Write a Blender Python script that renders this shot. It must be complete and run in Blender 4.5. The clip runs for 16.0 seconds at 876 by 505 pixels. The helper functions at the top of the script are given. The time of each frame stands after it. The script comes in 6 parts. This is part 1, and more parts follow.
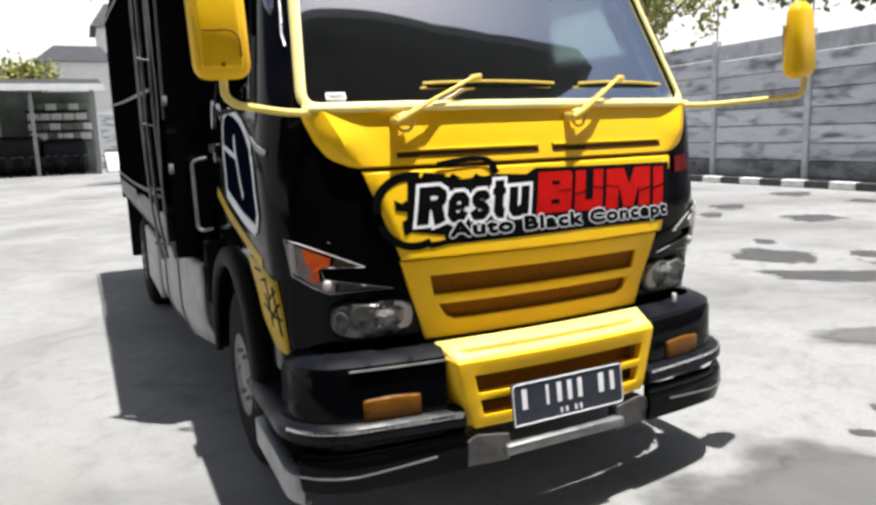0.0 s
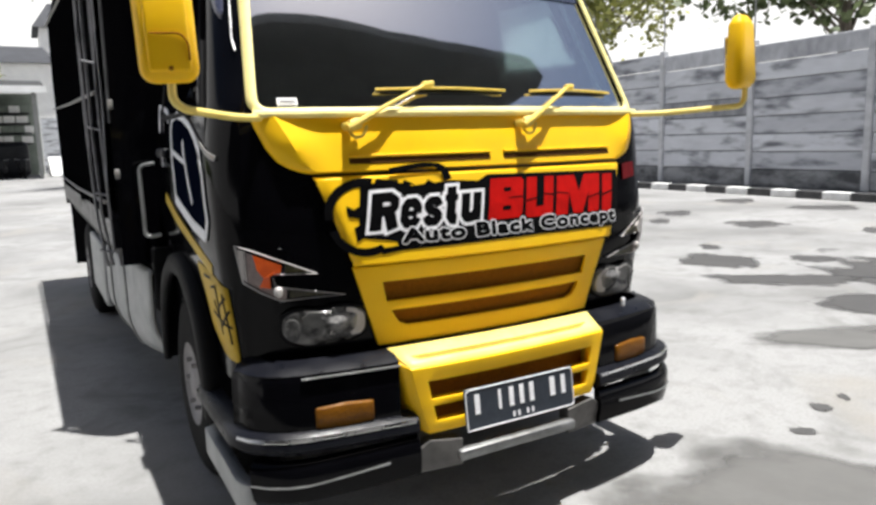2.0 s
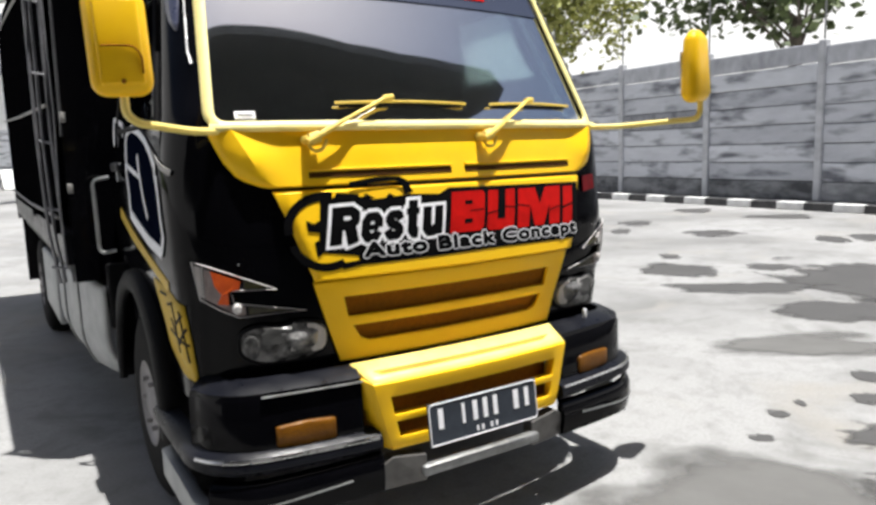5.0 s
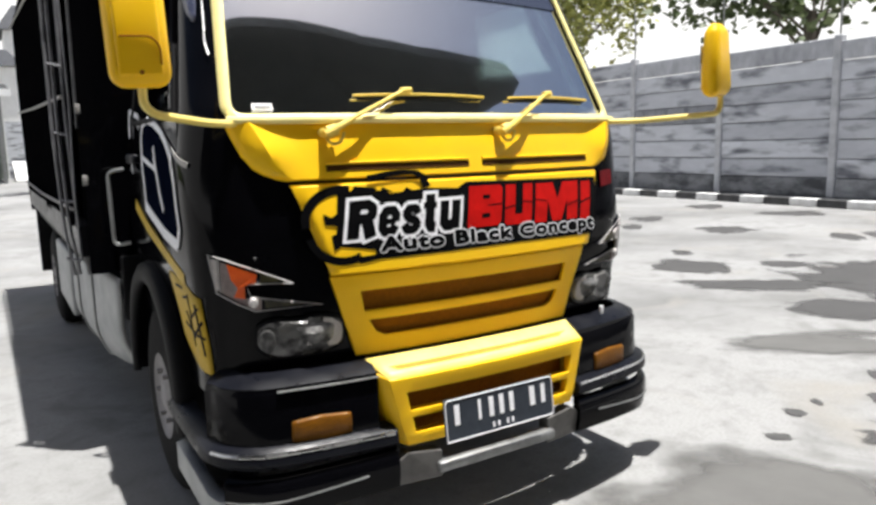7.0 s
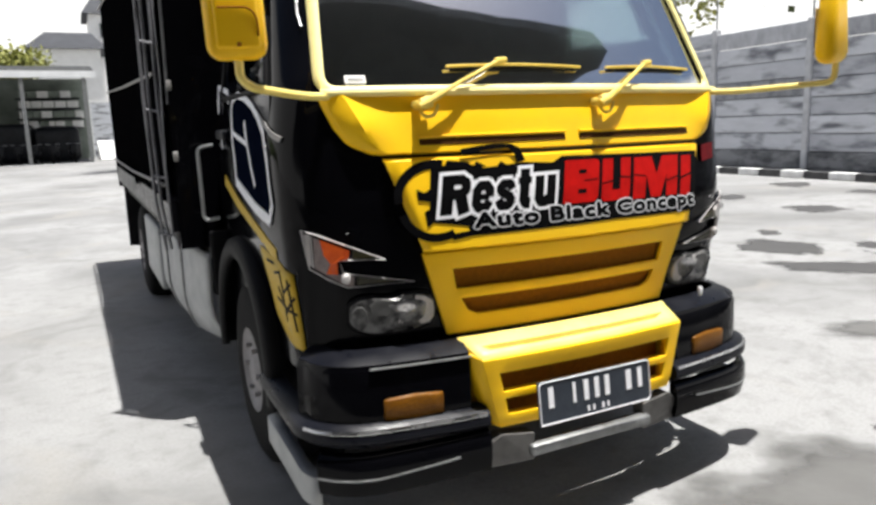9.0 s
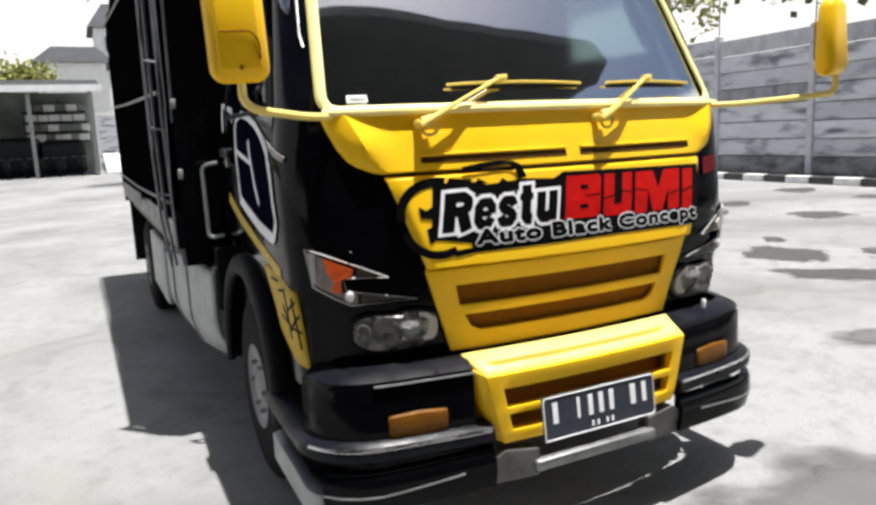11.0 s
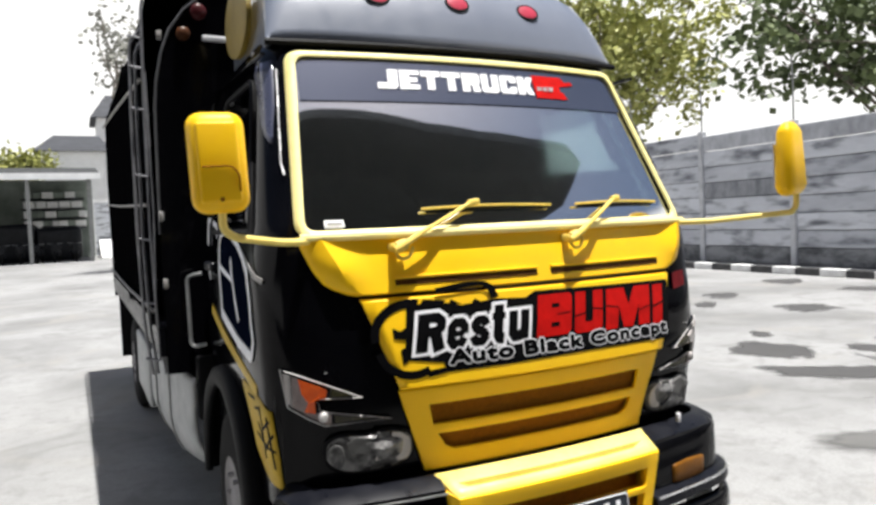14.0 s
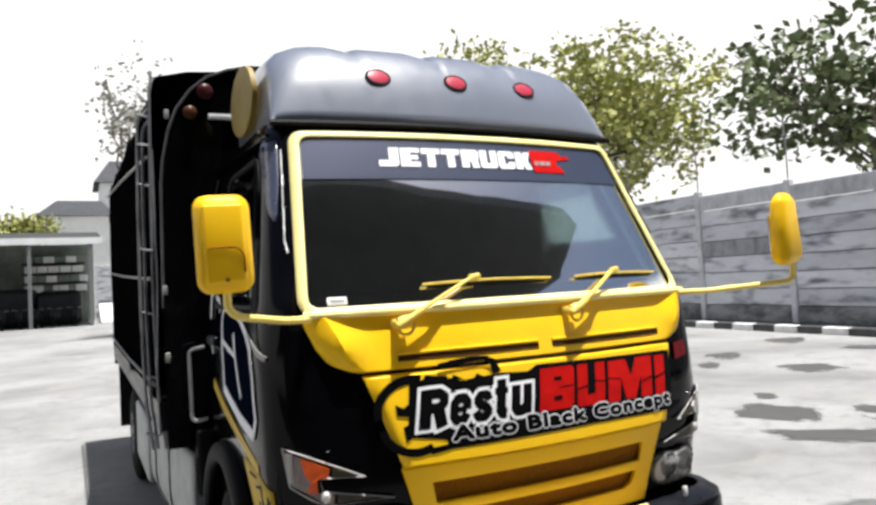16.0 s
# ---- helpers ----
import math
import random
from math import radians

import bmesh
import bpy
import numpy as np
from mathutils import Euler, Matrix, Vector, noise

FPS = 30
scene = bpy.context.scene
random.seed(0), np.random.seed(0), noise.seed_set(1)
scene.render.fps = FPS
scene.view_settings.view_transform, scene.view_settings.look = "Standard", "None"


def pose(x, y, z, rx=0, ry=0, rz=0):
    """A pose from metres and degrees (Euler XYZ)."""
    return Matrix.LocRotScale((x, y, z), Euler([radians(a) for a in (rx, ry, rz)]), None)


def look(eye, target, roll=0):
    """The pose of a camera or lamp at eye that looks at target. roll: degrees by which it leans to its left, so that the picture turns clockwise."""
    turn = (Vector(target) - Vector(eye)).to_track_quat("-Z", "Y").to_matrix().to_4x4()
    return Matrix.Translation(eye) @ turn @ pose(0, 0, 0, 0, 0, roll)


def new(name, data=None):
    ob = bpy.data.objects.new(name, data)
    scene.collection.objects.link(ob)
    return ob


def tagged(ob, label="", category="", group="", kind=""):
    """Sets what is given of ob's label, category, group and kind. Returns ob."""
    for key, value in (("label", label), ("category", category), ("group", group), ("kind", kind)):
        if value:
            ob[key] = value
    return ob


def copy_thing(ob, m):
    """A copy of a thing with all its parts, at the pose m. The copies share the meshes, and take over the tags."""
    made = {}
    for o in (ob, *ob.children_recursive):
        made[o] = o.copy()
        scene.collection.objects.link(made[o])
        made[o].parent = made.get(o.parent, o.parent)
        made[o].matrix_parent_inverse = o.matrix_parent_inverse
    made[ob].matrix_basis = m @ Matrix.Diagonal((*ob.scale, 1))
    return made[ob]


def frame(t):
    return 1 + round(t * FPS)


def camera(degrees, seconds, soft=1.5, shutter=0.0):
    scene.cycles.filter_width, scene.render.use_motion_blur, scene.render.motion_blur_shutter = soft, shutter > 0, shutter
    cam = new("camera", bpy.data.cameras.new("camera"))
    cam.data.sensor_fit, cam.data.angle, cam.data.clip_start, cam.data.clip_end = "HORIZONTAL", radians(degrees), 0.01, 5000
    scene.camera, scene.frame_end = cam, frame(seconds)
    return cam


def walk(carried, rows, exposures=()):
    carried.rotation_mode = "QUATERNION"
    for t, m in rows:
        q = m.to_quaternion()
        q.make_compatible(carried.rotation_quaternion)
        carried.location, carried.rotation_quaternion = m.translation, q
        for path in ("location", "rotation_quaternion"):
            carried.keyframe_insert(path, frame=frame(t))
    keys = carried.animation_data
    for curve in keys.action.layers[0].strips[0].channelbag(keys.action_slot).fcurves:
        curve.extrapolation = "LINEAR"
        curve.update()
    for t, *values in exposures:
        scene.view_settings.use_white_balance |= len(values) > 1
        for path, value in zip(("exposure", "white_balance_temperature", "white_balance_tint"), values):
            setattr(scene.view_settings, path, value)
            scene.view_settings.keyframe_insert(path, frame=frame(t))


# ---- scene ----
cam = camera(63.4, 16.0, soft=2.85)
PATH = [
    (0, (-1.328, -1.812, 1.28), (-0.465, -0.037, 0.96), -2.1),
    (0.5, (-1.333, -1.814, 1.282), (-0.456, -0.043, 0.976), -1.8),
    (1, (-1.335, -1.819, 1.281), (-0.447, -0.052, 0.978), -1.9),
    (1.5, (-1.331, -1.824, 1.278), (-0.395, -0.085, 0.96), -1.7),
    (2, (-1.326, -1.82, 1.28), (-0.348, -0.103, 0.973), -1.7),
    (2.5, (-1.324, -1.818, 1.281), (-0.314, -0.118, 0.984), -1.8),
    (3, (-1.321, -1.819, 1.282), (-0.297, -0.127, 0.988), -1.9),
    (3.5, (-1.314, -1.816, 1.282), (-0.273, -0.133, 0.991), -2.1),
    (4, (-1.312, -1.815, 1.283), (-0.246, -0.147, 1.002), -1.8),
    (6.5, (-1.315, -1.795, 1.287), (-0.25, -0.126, 1.01), -1.9),
    (7, (-1.324, -1.782, 1.285), (-0.279, -0.102, 0.991), -1.5),
    (7.5, (-1.334, -1.766, 1.281), (-0.323, -0.066, 0.985), -1.6),
    (8, (-1.342, -1.741, 1.277), (-0.389, -0.01, 0.966), -1.8),
    (8.5, (-1.355, -1.71, 1.275), (-0.446, 0.041, 0.945), -1.8),
    (9, (-1.363, -1.685, 1.273), (-0.487, 0.078, 0.924), -1.9),
    (11.5, (-1.354, -1.705, 1.316), (-0.486, 0.072, 1.015), -2.8),
    (12, (-1.342, -1.732, 1.334), (-0.46, 0.045, 1.079), -3.0),
    (12.5, (-1.331, -1.747, 1.352), (-0.428, 0.023, 1.123), -2.8),
    (13, (-1.327, -1.754, 1.372), (-0.43, 0.024, 1.189), -2.7),
    (13.5, (-1.324, -1.761, 1.393), (-0.427, 0.021, 1.259), -2.4),
    (14, (-1.321, -1.768, 1.41), (-0.421, 0.016, 1.32), -2.4),
    (14.5, (-1.318, -1.771, 1.424), (-0.41, 0.01, 1.362), -2.7),
    (15, (-1.322, -1.772, 1.44), (-0.42, 0.013, 1.449), -3.0),
    (15.5, (-1.326, -1.778, 1.451), (-0.432, 0.011, 1.51), -3.0),
    (16, (-1.335, -1.791, 1.459), (-0.428, -0.01, 1.537), -3.0),
]
walk(cam, [(t, look(eye, target, roll)) for t, eye, target, roll in PATH])

# ---- sky, sun, exposure ----
SUN_DIR = Vector((-0.119, 0.105, -1.0))
world = bpy.data.worlds.new("sky")
scene.world = world
world.use_nodes = True
wn = world.node_tree.nodes
sky = wn.new("ShaderNodeTexSky")
sky.sky_type = "NISHITA"
sky.sun_disc = False
sky.sun_elevation = radians(80.2)
sky.sun_rotation = radians(131)
sky.air_density, sky.dust_density, sky.ozone_density = 1.0, 3.4, 3.0
wn["Background"].inputs["Strength"].default_value = 0.047
world.node_tree.links.new(sky.outputs[0], wn["Background"].inputs["Color"])
sun_data = bpy.data.lights.new("sun", "SUN")
sun_data.energy, sun_data.angle, sun_data.color = 5.0, radians(0.55), (1.0, 0.98, 0.945)
sun = new("sun", sun_data)
sun.rotation_euler = SUN_DIR.to_track_quat("-Z", "Y").to_euler()
sun.location = (4, -2, 20)
scene.view_settings.exposure = 0.79


# ---- materials ----
def mat(name, color, rough=0.5, metal=0.0, color2=None, scale=8.0, contrast=0.5, bump=0.0, bump_scale=60.0, coat=0.0,
        fine=0.0, spec=0.5, island=False, stretch=None, detail=6.0, big=0.0, big_scale=0.6, big_color=None, big_edge=(0.45, 0.7)):
    m = bpy.data.materials.new(name)
    m.use_nodes = True
    nt = m.node_tree
    b = nt.nodes["Principled BSDF"]
    L = nt.links.new
    b.inputs["Roughness"].default_value = rough
    b.inputs["Metallic"].default_value = metal
    b.inputs["Coat Weight"].default_value = coat
    b.inputs["Specular IOR Level"].default_value = spec
    b.inputs["Base Color"].default_value = (*color, 1)
    tc = nt.nodes.new("ShaderNodeTexCoord")
    where = tc.outputs["Object"]
    if island is True:
        # each piece takes its own stretch of the pattern
        info = nt.nodes.new("ShaderNodeObjectInfo")
        shift = nt.nodes.new("ShaderNodeVectorMath")
        shift.operation = "MULTIPLY_ADD"
        L(info.outputs["Random"], shift.inputs[0])
        shift.inputs[1].default_value = (83, 47, 61)
        L(where, shift.inputs[2])
        where = shift.outputs["Vector"]
    if stretch:
        # drawn-out stains
        pull = nt.nodes.new("ShaderNodeVectorMath")
        pull.operation = "MULTIPLY"
        L(where, pull.inputs[0])
        pull.inputs[1].default_value = stretch
        where = pull.outputs["Vector"]
    out = None
    if color2:
        n = nt.nodes.new("ShaderNodeTexNoise")
        n.inputs["Scale"].default_value, n.inputs["Detail"].default_value = scale, detail
        n.inputs["Roughness"].default_value = 0.65
        L(where, n.inputs["Vector"])
        ramp = nt.nodes.new("ShaderNodeValToRGB")
        ramp.color_ramp.elements[0].position = 0.5 - contrast * 0.4
        ramp.color_ramp.elements[1].position = 0.5 + contrast * 0.4
        ramp.color_ramp.elements[0].color, ramp.color_ramp.elements[1].color = (*color, 1), (*color2, 1)
        L(n.outputs["Fac"], ramp.inputs["Fac"])
        out = ramp.outputs["Color"]
        if island:
            g = nt.nodes.new("ShaderNodeNewGeometry" if island == "island" else "ShaderNodeObjectInfo")
            mixn = nt.nodes.new("ShaderNodeMix")
            mixn.data_type = "RGBA"
            mixn.inputs["Factor"].default_value = 0.5
            r2 = nt.nodes.new("ShaderNodeValToRGB")
            r2.color_ramp.elements[0].color, r2.color_ramp.elements[1].color = (*color, 1), (*color2, 1)
            L(g.outputs["Random Per Island" if island == "island" else "Random"], r2.inputs["Fac"])
            mixn.inputs["Factor"].default_value = 0.6
            L(out, mixn.inputs["A"])
            L(r2.outputs["Color"], mixn.inputs["B"])
            out = mixn.outputs["Result"]
    if big:
        n2 = nt.nodes.new("ShaderNodeTexNoise")
        n2.inputs["Scale"].default_value, n2.inputs["Detail"].default_value = big_scale, 5
        L(where, n2.inputs["Vector"])
        rr = nt.nodes.new("ShaderNodeValToRGB")
        rr.color_ramp.elements[0].position, rr.color_ramp.elements[1].position = big_edge
        rr.color_ramp.elements[0].color = (0, 0, 0, 1)
        rr.color_ramp.elements[1].color = (big, big, big, 1)
        L(n2.outputs["Fac"], rr.inputs["Fac"])
        mx = nt.nodes.new("ShaderNodeMix")
        mx.data_type = "RGBA"
        L(rr.outputs["Color"], mx.inputs["Factor"])
        if out:
            L(out, mx.inputs["A"])
        else:
            mx.inputs["A"].default_value = (*color, 1)
        mx.inputs["B"].default_value = (*(big_color or color), 1)
        out = mx.outputs["Result"]
    if out:
        L(out, b.inputs["Base Color"])
    if fine:
        n3 = nt.nodes.new("ShaderNodeTexNoise")
        n3.inputs["Scale"].default_value, n3.inputs["Detail"].default_value = 14.0, 6
        L(where, n3.inputs["Vector"])
        mr = nt.nodes.new("ShaderNodeMapRange")
        mr.inputs["From Min"].default_value, mr.inputs["From Max"].default_value = 0.35, 0.7
        mr.inputs["To Min"].default_value, mr.inputs["To Max"].default_value = rough, min(1.0, rough + fine)
        L(n3.outputs["Fac"], mr.inputs["Value"])
        L(mr.outputs["Result"], b.inputs["Roughness"])
    if bump:
        nb = nt.nodes.new("ShaderNodeTexNoise")
        nb.inputs["Scale"].default_value, nb.inputs["Detail"].default_value = bump_scale, 4
        L(where, nb.inputs["Vector"])
        bp = nt.nodes.new("ShaderNodeBump")
        bp.inputs["Strength"].default_value, bp.inputs["Distance"].default_value = bump, 0.01
        L(nb.outputs["Fac"], bp.inputs["Height"])
        L(bp.outputs["Normal"], b.inputs["Normal"])
    return m


YELLOW = mat("yellow_paint", (0.97, 0.59, 0.010), 0.34, color2=(0.95, 0.545, 0.008), scale=5, coat=0.08, spec=0.2, fine=0.2, bump=0.04, bump_scale=25)
# paler copy of the yellow; on the bumper top it stands for sunlight
PALEYELLOW = mat("pale_yellow_paint", (0.92, 0.76, 0.24), 0.4, color2=(0.87, 0.67, 0.15), scale=7, fine=0.2)
WIPER = mat("worn_yellow_wiper_paint", (0.82, 0.62, 0.12), 0.45, color2=(0.55, 0.38, 0.05), scale=40, contrast=0.7, fine=0.2)
CREAM = mat("pale_yellow_trim", (0.89, 0.80, 0.36), 0.4, color2=(0.82, 0.70, 0.26), scale=9, fine=0.2)
BLACK = mat("black_paint", (0.0012, 0.0012, 0.0018), 0.05, color2=(0.003, 0.003, 0.004), scale=4, spec=0.11, fine=0.10, bump=0.03, bump_scale=5)
SATIN = mat("satin_black", (0.004, 0.0045, 0.007), 0.26, color2=(0.008, 0.0085, 0.012), spec=0.16, scale=7, fine=0.2, bump=0.03, bump_scale=30)
MATT = mat("matt_black_plastic", (0.003, 0.003, 0.0035), 0.62, color2=(0.006, 0.006, 0.007), spec=0.12, scale=14, bump=0.1, bump_scale=200)
VISOR = mat("dark_fairing_paint", (0.155, 0.175, 0.225), 0.32, color2=(0.185, 0.205, 0.255), scale=1.6, coat=0.8, fine=0.15, bump=0.02, bump_scale=12)
# orange darkened to carry the slots' shade in the colour; also for seams
SLOT = mat("shaded_orange_paint", (0.27, 0.10, 0.004), 0.8, color2=(0.18, 0.065, 0.003), scale=90, bump=0.6, bump_scale=260, spec=0.1)
# brown that stands in for the shade inside the cowl slots
SLOTDARK = mat("brown_slot_shade", (0.075, 0.030, 0.004), 0.8, color2=(0.045, 0.018, 0.003), scale=40, spec=0.1)
STEEL = mat("dull_steel", (0.33, 0.34, 0.34), 0.42, 0.75, color2=(0.2, 0.2, 0.2), scale=18, fine=0.25, bump=0.06)
CHROME = mat("worn_chrome", (0.72, 0.72, 0.72), 0.18, 1.0, color2=(0.5, 0.5, 0.5), scale=25, fine=0.2)
ALUM = mat("dusty_aluminium_sheet", (0.46, 0.47, 0.47), 0.5, 0.3, color2=(0.24, 0.25, 0.25), scale=5, contrast=0.8, fine=0.2, bump=0.15, bump_scale=40)
WHITE = mat("white_sticker", (0.86, 0.86, 0.88), 0.5, color2=(0.76, 0.76, 0.79), scale=30, spec=0.2)
RED = mat("red_sticker", (0.56, 0.007, 0.005), 0.5, color2=(0.38, 0.005, 0.004), scale=22, spec=0.06)
INK = mat("black_sticker", (0.0015, 0.0015, 0.002), 0.5, color2=(0.003, 0.003, 0.0035), spec=0.05, scale=30)
BLUE = mat("deep_blue_sticker", (0.002, 0.003, 0.009), 0.4, color2=(0.004, 0.006, 0.014), scale=8, spec=0.0)
OCHRE = mat("shaded_ochre_paint", (0.30, 0.21, 0.03), 0.6, color2=(0.22, 0.15, 0.02), scale=10)
GOLD = mat("ochre_yellow_sticker", (0.62, 0.42, 0.03), 0.45, color2=(0.46, 0.29, 0.018), scale=14, contrast=0.8, spec=0.2)
AMBER = mat("amber_lens", (0.20, 0.078, 0.004), 0.3, color2=(0.12, 0.044, 0.002), scale=24, spec=0.2, bump=0.3, bump_scale=120)
# headboard lenses, darkened in colour for the shade they sit in
DULLRED = mat("shaded_red_lens", (0.05, 0.004, 0.006), 0.4, color2=(0.05, 0.004, 0.006), scale=30, spec=0.2)
DULLAMBER = mat("shaded_amber_lens", (0.09, 0.03, 0.01), 0.4, color2=(0.05, 0.018, 0.006), scale=30, spec=0.2)
ORANGE = mat("orange_lens", (0.80, 0.15, 0.022), 0.25, color2=(0.52, 0.045, 0.010), scale=22, contrast=0.9, spec=0.3, bump=0.2, bump_scale=160)
PALEBULB = mat("clouded_bulb", (0.60, 0.58, 0.56), 0.3, color2=(0.45, 0.43, 0.42), scale=60)
MARKRED = mat("dark_red_marker", (0.17, 0.006, 0.010), 0.5, color2=(0.10, 0.004, 0.007), scale=40, spec=0.1)
REDLENS = mat("red_lens", (0.50, 0.045, 0.085), 0.35, color2=(0.36, 0.025, 0.05), scale=30, spec=0.3)
CLEAR = mat("lamp_reflector", (0.25, 0.245, 0.24), 0.25, 0.0, color2=(0.03, 0.03, 0.03), scale=15, contrast=0.3, detail=3.0, bump=0.8, bump_scale=18, spec=0.4)
CLOUDY = mat("rosy_clouded_lens", (0.30, 0.25, 0.235), 0.3, color2=(0.16, 0.12, 0.115), scale=24, spec=0.4, bump=0.3, bump_scale=80)
OLIVE = mat("dim_olive_lens", (0.055, 0.05, 0.022), 0.3, color2=(0.022, 0.02, 0.012), scale=30, spec=0.3, bump=0.2)
DIM = mat("dark_grey_reflector", (0.11, 0.108, 0.105), 0.3, color2=(0.06, 0.06, 0.058), scale=20, spec=0.4, bump=0.2, bump_scale=60)
LENS = mat("pale_clouded_lens", (0.50, 0.47, 0.45), 0.35, color2=(0.36, 0.34, 0.33), scale=25, spec=0.4, bump=0.3, bump_scale=60)
TARP = mat("black_tarpaulin", (0.0015, 0.0015, 0.0018), 0.9, color2=(0.003, 0.003, 0.0034), spec=0.0, scale=6, bump=0.4, bump_scale=9)
SHEEN = mat("blue_grey_sheen", (0.045, 0.05, 0.085), 0.25, color2=(0.06, 0.066, 0.11), scale=4, spec=0.5, fine=0.1)
WORN = mat("dark_worn_steel", (0.15, 0.145, 0.14), 0.45, 0.4, color2=(0.08, 0.077, 0.074), scale=16, fine=0.25, bump=0.08)
EDGE = mat("worn_dark_trim", (0.045, 0.045, 0.05), 0.5, color2=(0.10, 0.10, 0.105), scale=9)
ROPE = mat("pale_rope", (0.38, 0.37, 0.35), 0.8, color2=(0.24, 0.23, 0.22), scale=60, bump=0.3, bump_scale=180)
RUBBER = mat("tyre_rubber", (0.005, 0.005, 0.0055), 0.9, color2=(0.010, 0.0098, 0.0095), spec=0.15, scale=12, bump=0.2, bump_scale=90)
RIM = mat("grey_wheel_paint", (0.30, 0.29, 0.295), 0.7, 0.0, color2=(0.22, 0.21, 0.21), scale=14, fine=0.2)
SEAT = mat("dark_seat_fabric", (0.012, 0.012, 0.013), 0.9, color2=(0.02, 0.02, 0.021), scale=30, bump=0.2)
LINER = mat("grey_cab_lining", (0.10, 0.11, 0.12), 0.85, color2=(0.14, 0.15, 0.16), scale=10, bump=0.1)
CHASSIS = mat("dirty_chassis_black", (0.02, 0.019, 0.018), 0.7, color2=(0.04, 0.037, 0.033), scale=9, bump=0.2)
CONCRETE = mat("wall_concrete", (0.66, 0.68, 0.72), 0.9, color2=(0.39, 0.405, 0.44), scale=2.2, contrast=0.5, bump=0.5, bump_scale=30,
               island=True, stretch=(0.8, 1.0, 2.6), big=0.95, big_scale=1.5, big_color=(0.12, 0.125, 0.145), big_edge=(0.50, 0.68))
FOOTC = mat("blotchy_damp_concrete", (0.50, 0.51, 0.53), 0.9, color2=(0.022, 0.024, 0.028), scale=2.0, contrast=0.24, bump=0.4, island=True, stretch=(0.7, 1.0, 1.6))
POSTC = mat("post_concrete", (0.58, 0.59, 0.615), 0.9, color2=(0.36, 0.37, 0.39), scale=3, bump=0.3, bump_scale=30)
SOOT = mat("rain_stained_concrete", (0.56, 0.575, 0.61), 0.9, color2=(0.12, 0.125, 0.14), scale=2.4, contrast=0.42, bump=0.35, bump_scale=30, island=True, stretch=(1.6, 1.0, 0.8))
MOTTLED = mat("dark_mottled_footing", (0.03, 0.032, 0.036), 0.9, color2=(0.20, 0.205, 0.215), scale=1.8, contrast=0.6, bump=0.3, island=True)
KWHITE = mat("kerb_white_paint", (0.78, 0.78, 0.77), 0.8, color2=(0.55, 0.55, 0.54), scale=7, bump=0.3, bump_scale=40)
KBLACK = mat("kerb_black_paint", (0.03, 0.03, 0.032), 0.8, color2=(0.07, 0.07, 0.07), scale=7, bump=0.3, bump_scale=40)
LEAF_A = mat("light_leaves", (0.17, 0.20, 0.042), 0.6, color2=(0.40, 0.39, 0.11), scale=2, island="island")
LEAF_B = mat("dark_leaves", (0.040, 0.062, 0.022), 0.6, color2=(0.15, 0.19, 0.07), scale=2, island="island")
LEAF_C = mat("grey_leaves", (0.20, 0.20, 0.17), 0.7, color2=(0.32, 0.32, 0.28), scale=2, island="island")
BARK = mat("bark", (0.12, 0.10, 0.08), 0.9, color2=(0.2, 0.17, 0.14), scale=9, bump=0.6, bump_scale=18)
PLASTER = mat("white_plaster", (0.84, 0.84, 0.83), 0.9, color2=(0.72, 0.72, 0.71), scale=1.5, bump=0.1)
GALV = mat("galvanised_tube", (0.28, 0.28, 0.30), 0.45, 0.2, color2=(0.16, 0.16, 0.17), scale=15, fine=0.2)
ROOFT = mat("dark_grey_tiles", (0.022, 0.024, 0.030), 0.8, color2=(0.042, 0.045, 0.053), scale=1.2, bump=0.3)
TIN = mat("pale_tin_sheet", (0.82, 0.83, 0.83), 0.5, 0.0, color2=(0.68, 0.69, 0.69), scale=1.5)
SHEDW = mat("grey_green_shed_wall", (0.09, 0.11, 0.09), 0.85, color2=(0.32, 0.36, 0.32), scale=0.7, contrast=0.7)
HALL = mat("dark_hall_cladding", (0.03, 0.032, 0.034), 0.8, color2=(0.05, 0.052, 0.055), scale=1.0, contrast=0.8)
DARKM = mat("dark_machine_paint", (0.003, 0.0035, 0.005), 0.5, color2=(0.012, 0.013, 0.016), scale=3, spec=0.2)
SHADE = mat("dark_roof_sheet", (0.018, 0.02, 0.02), 0.8, color2=(0.03, 0.032, 0.032), scale=2)
PLATE = mat("black_number_plate", (0.022, 0.028, 0.038), 0.35, color2=(0.035, 0.042, 0.054), spec=0.3, scale=30, bump=0.05)


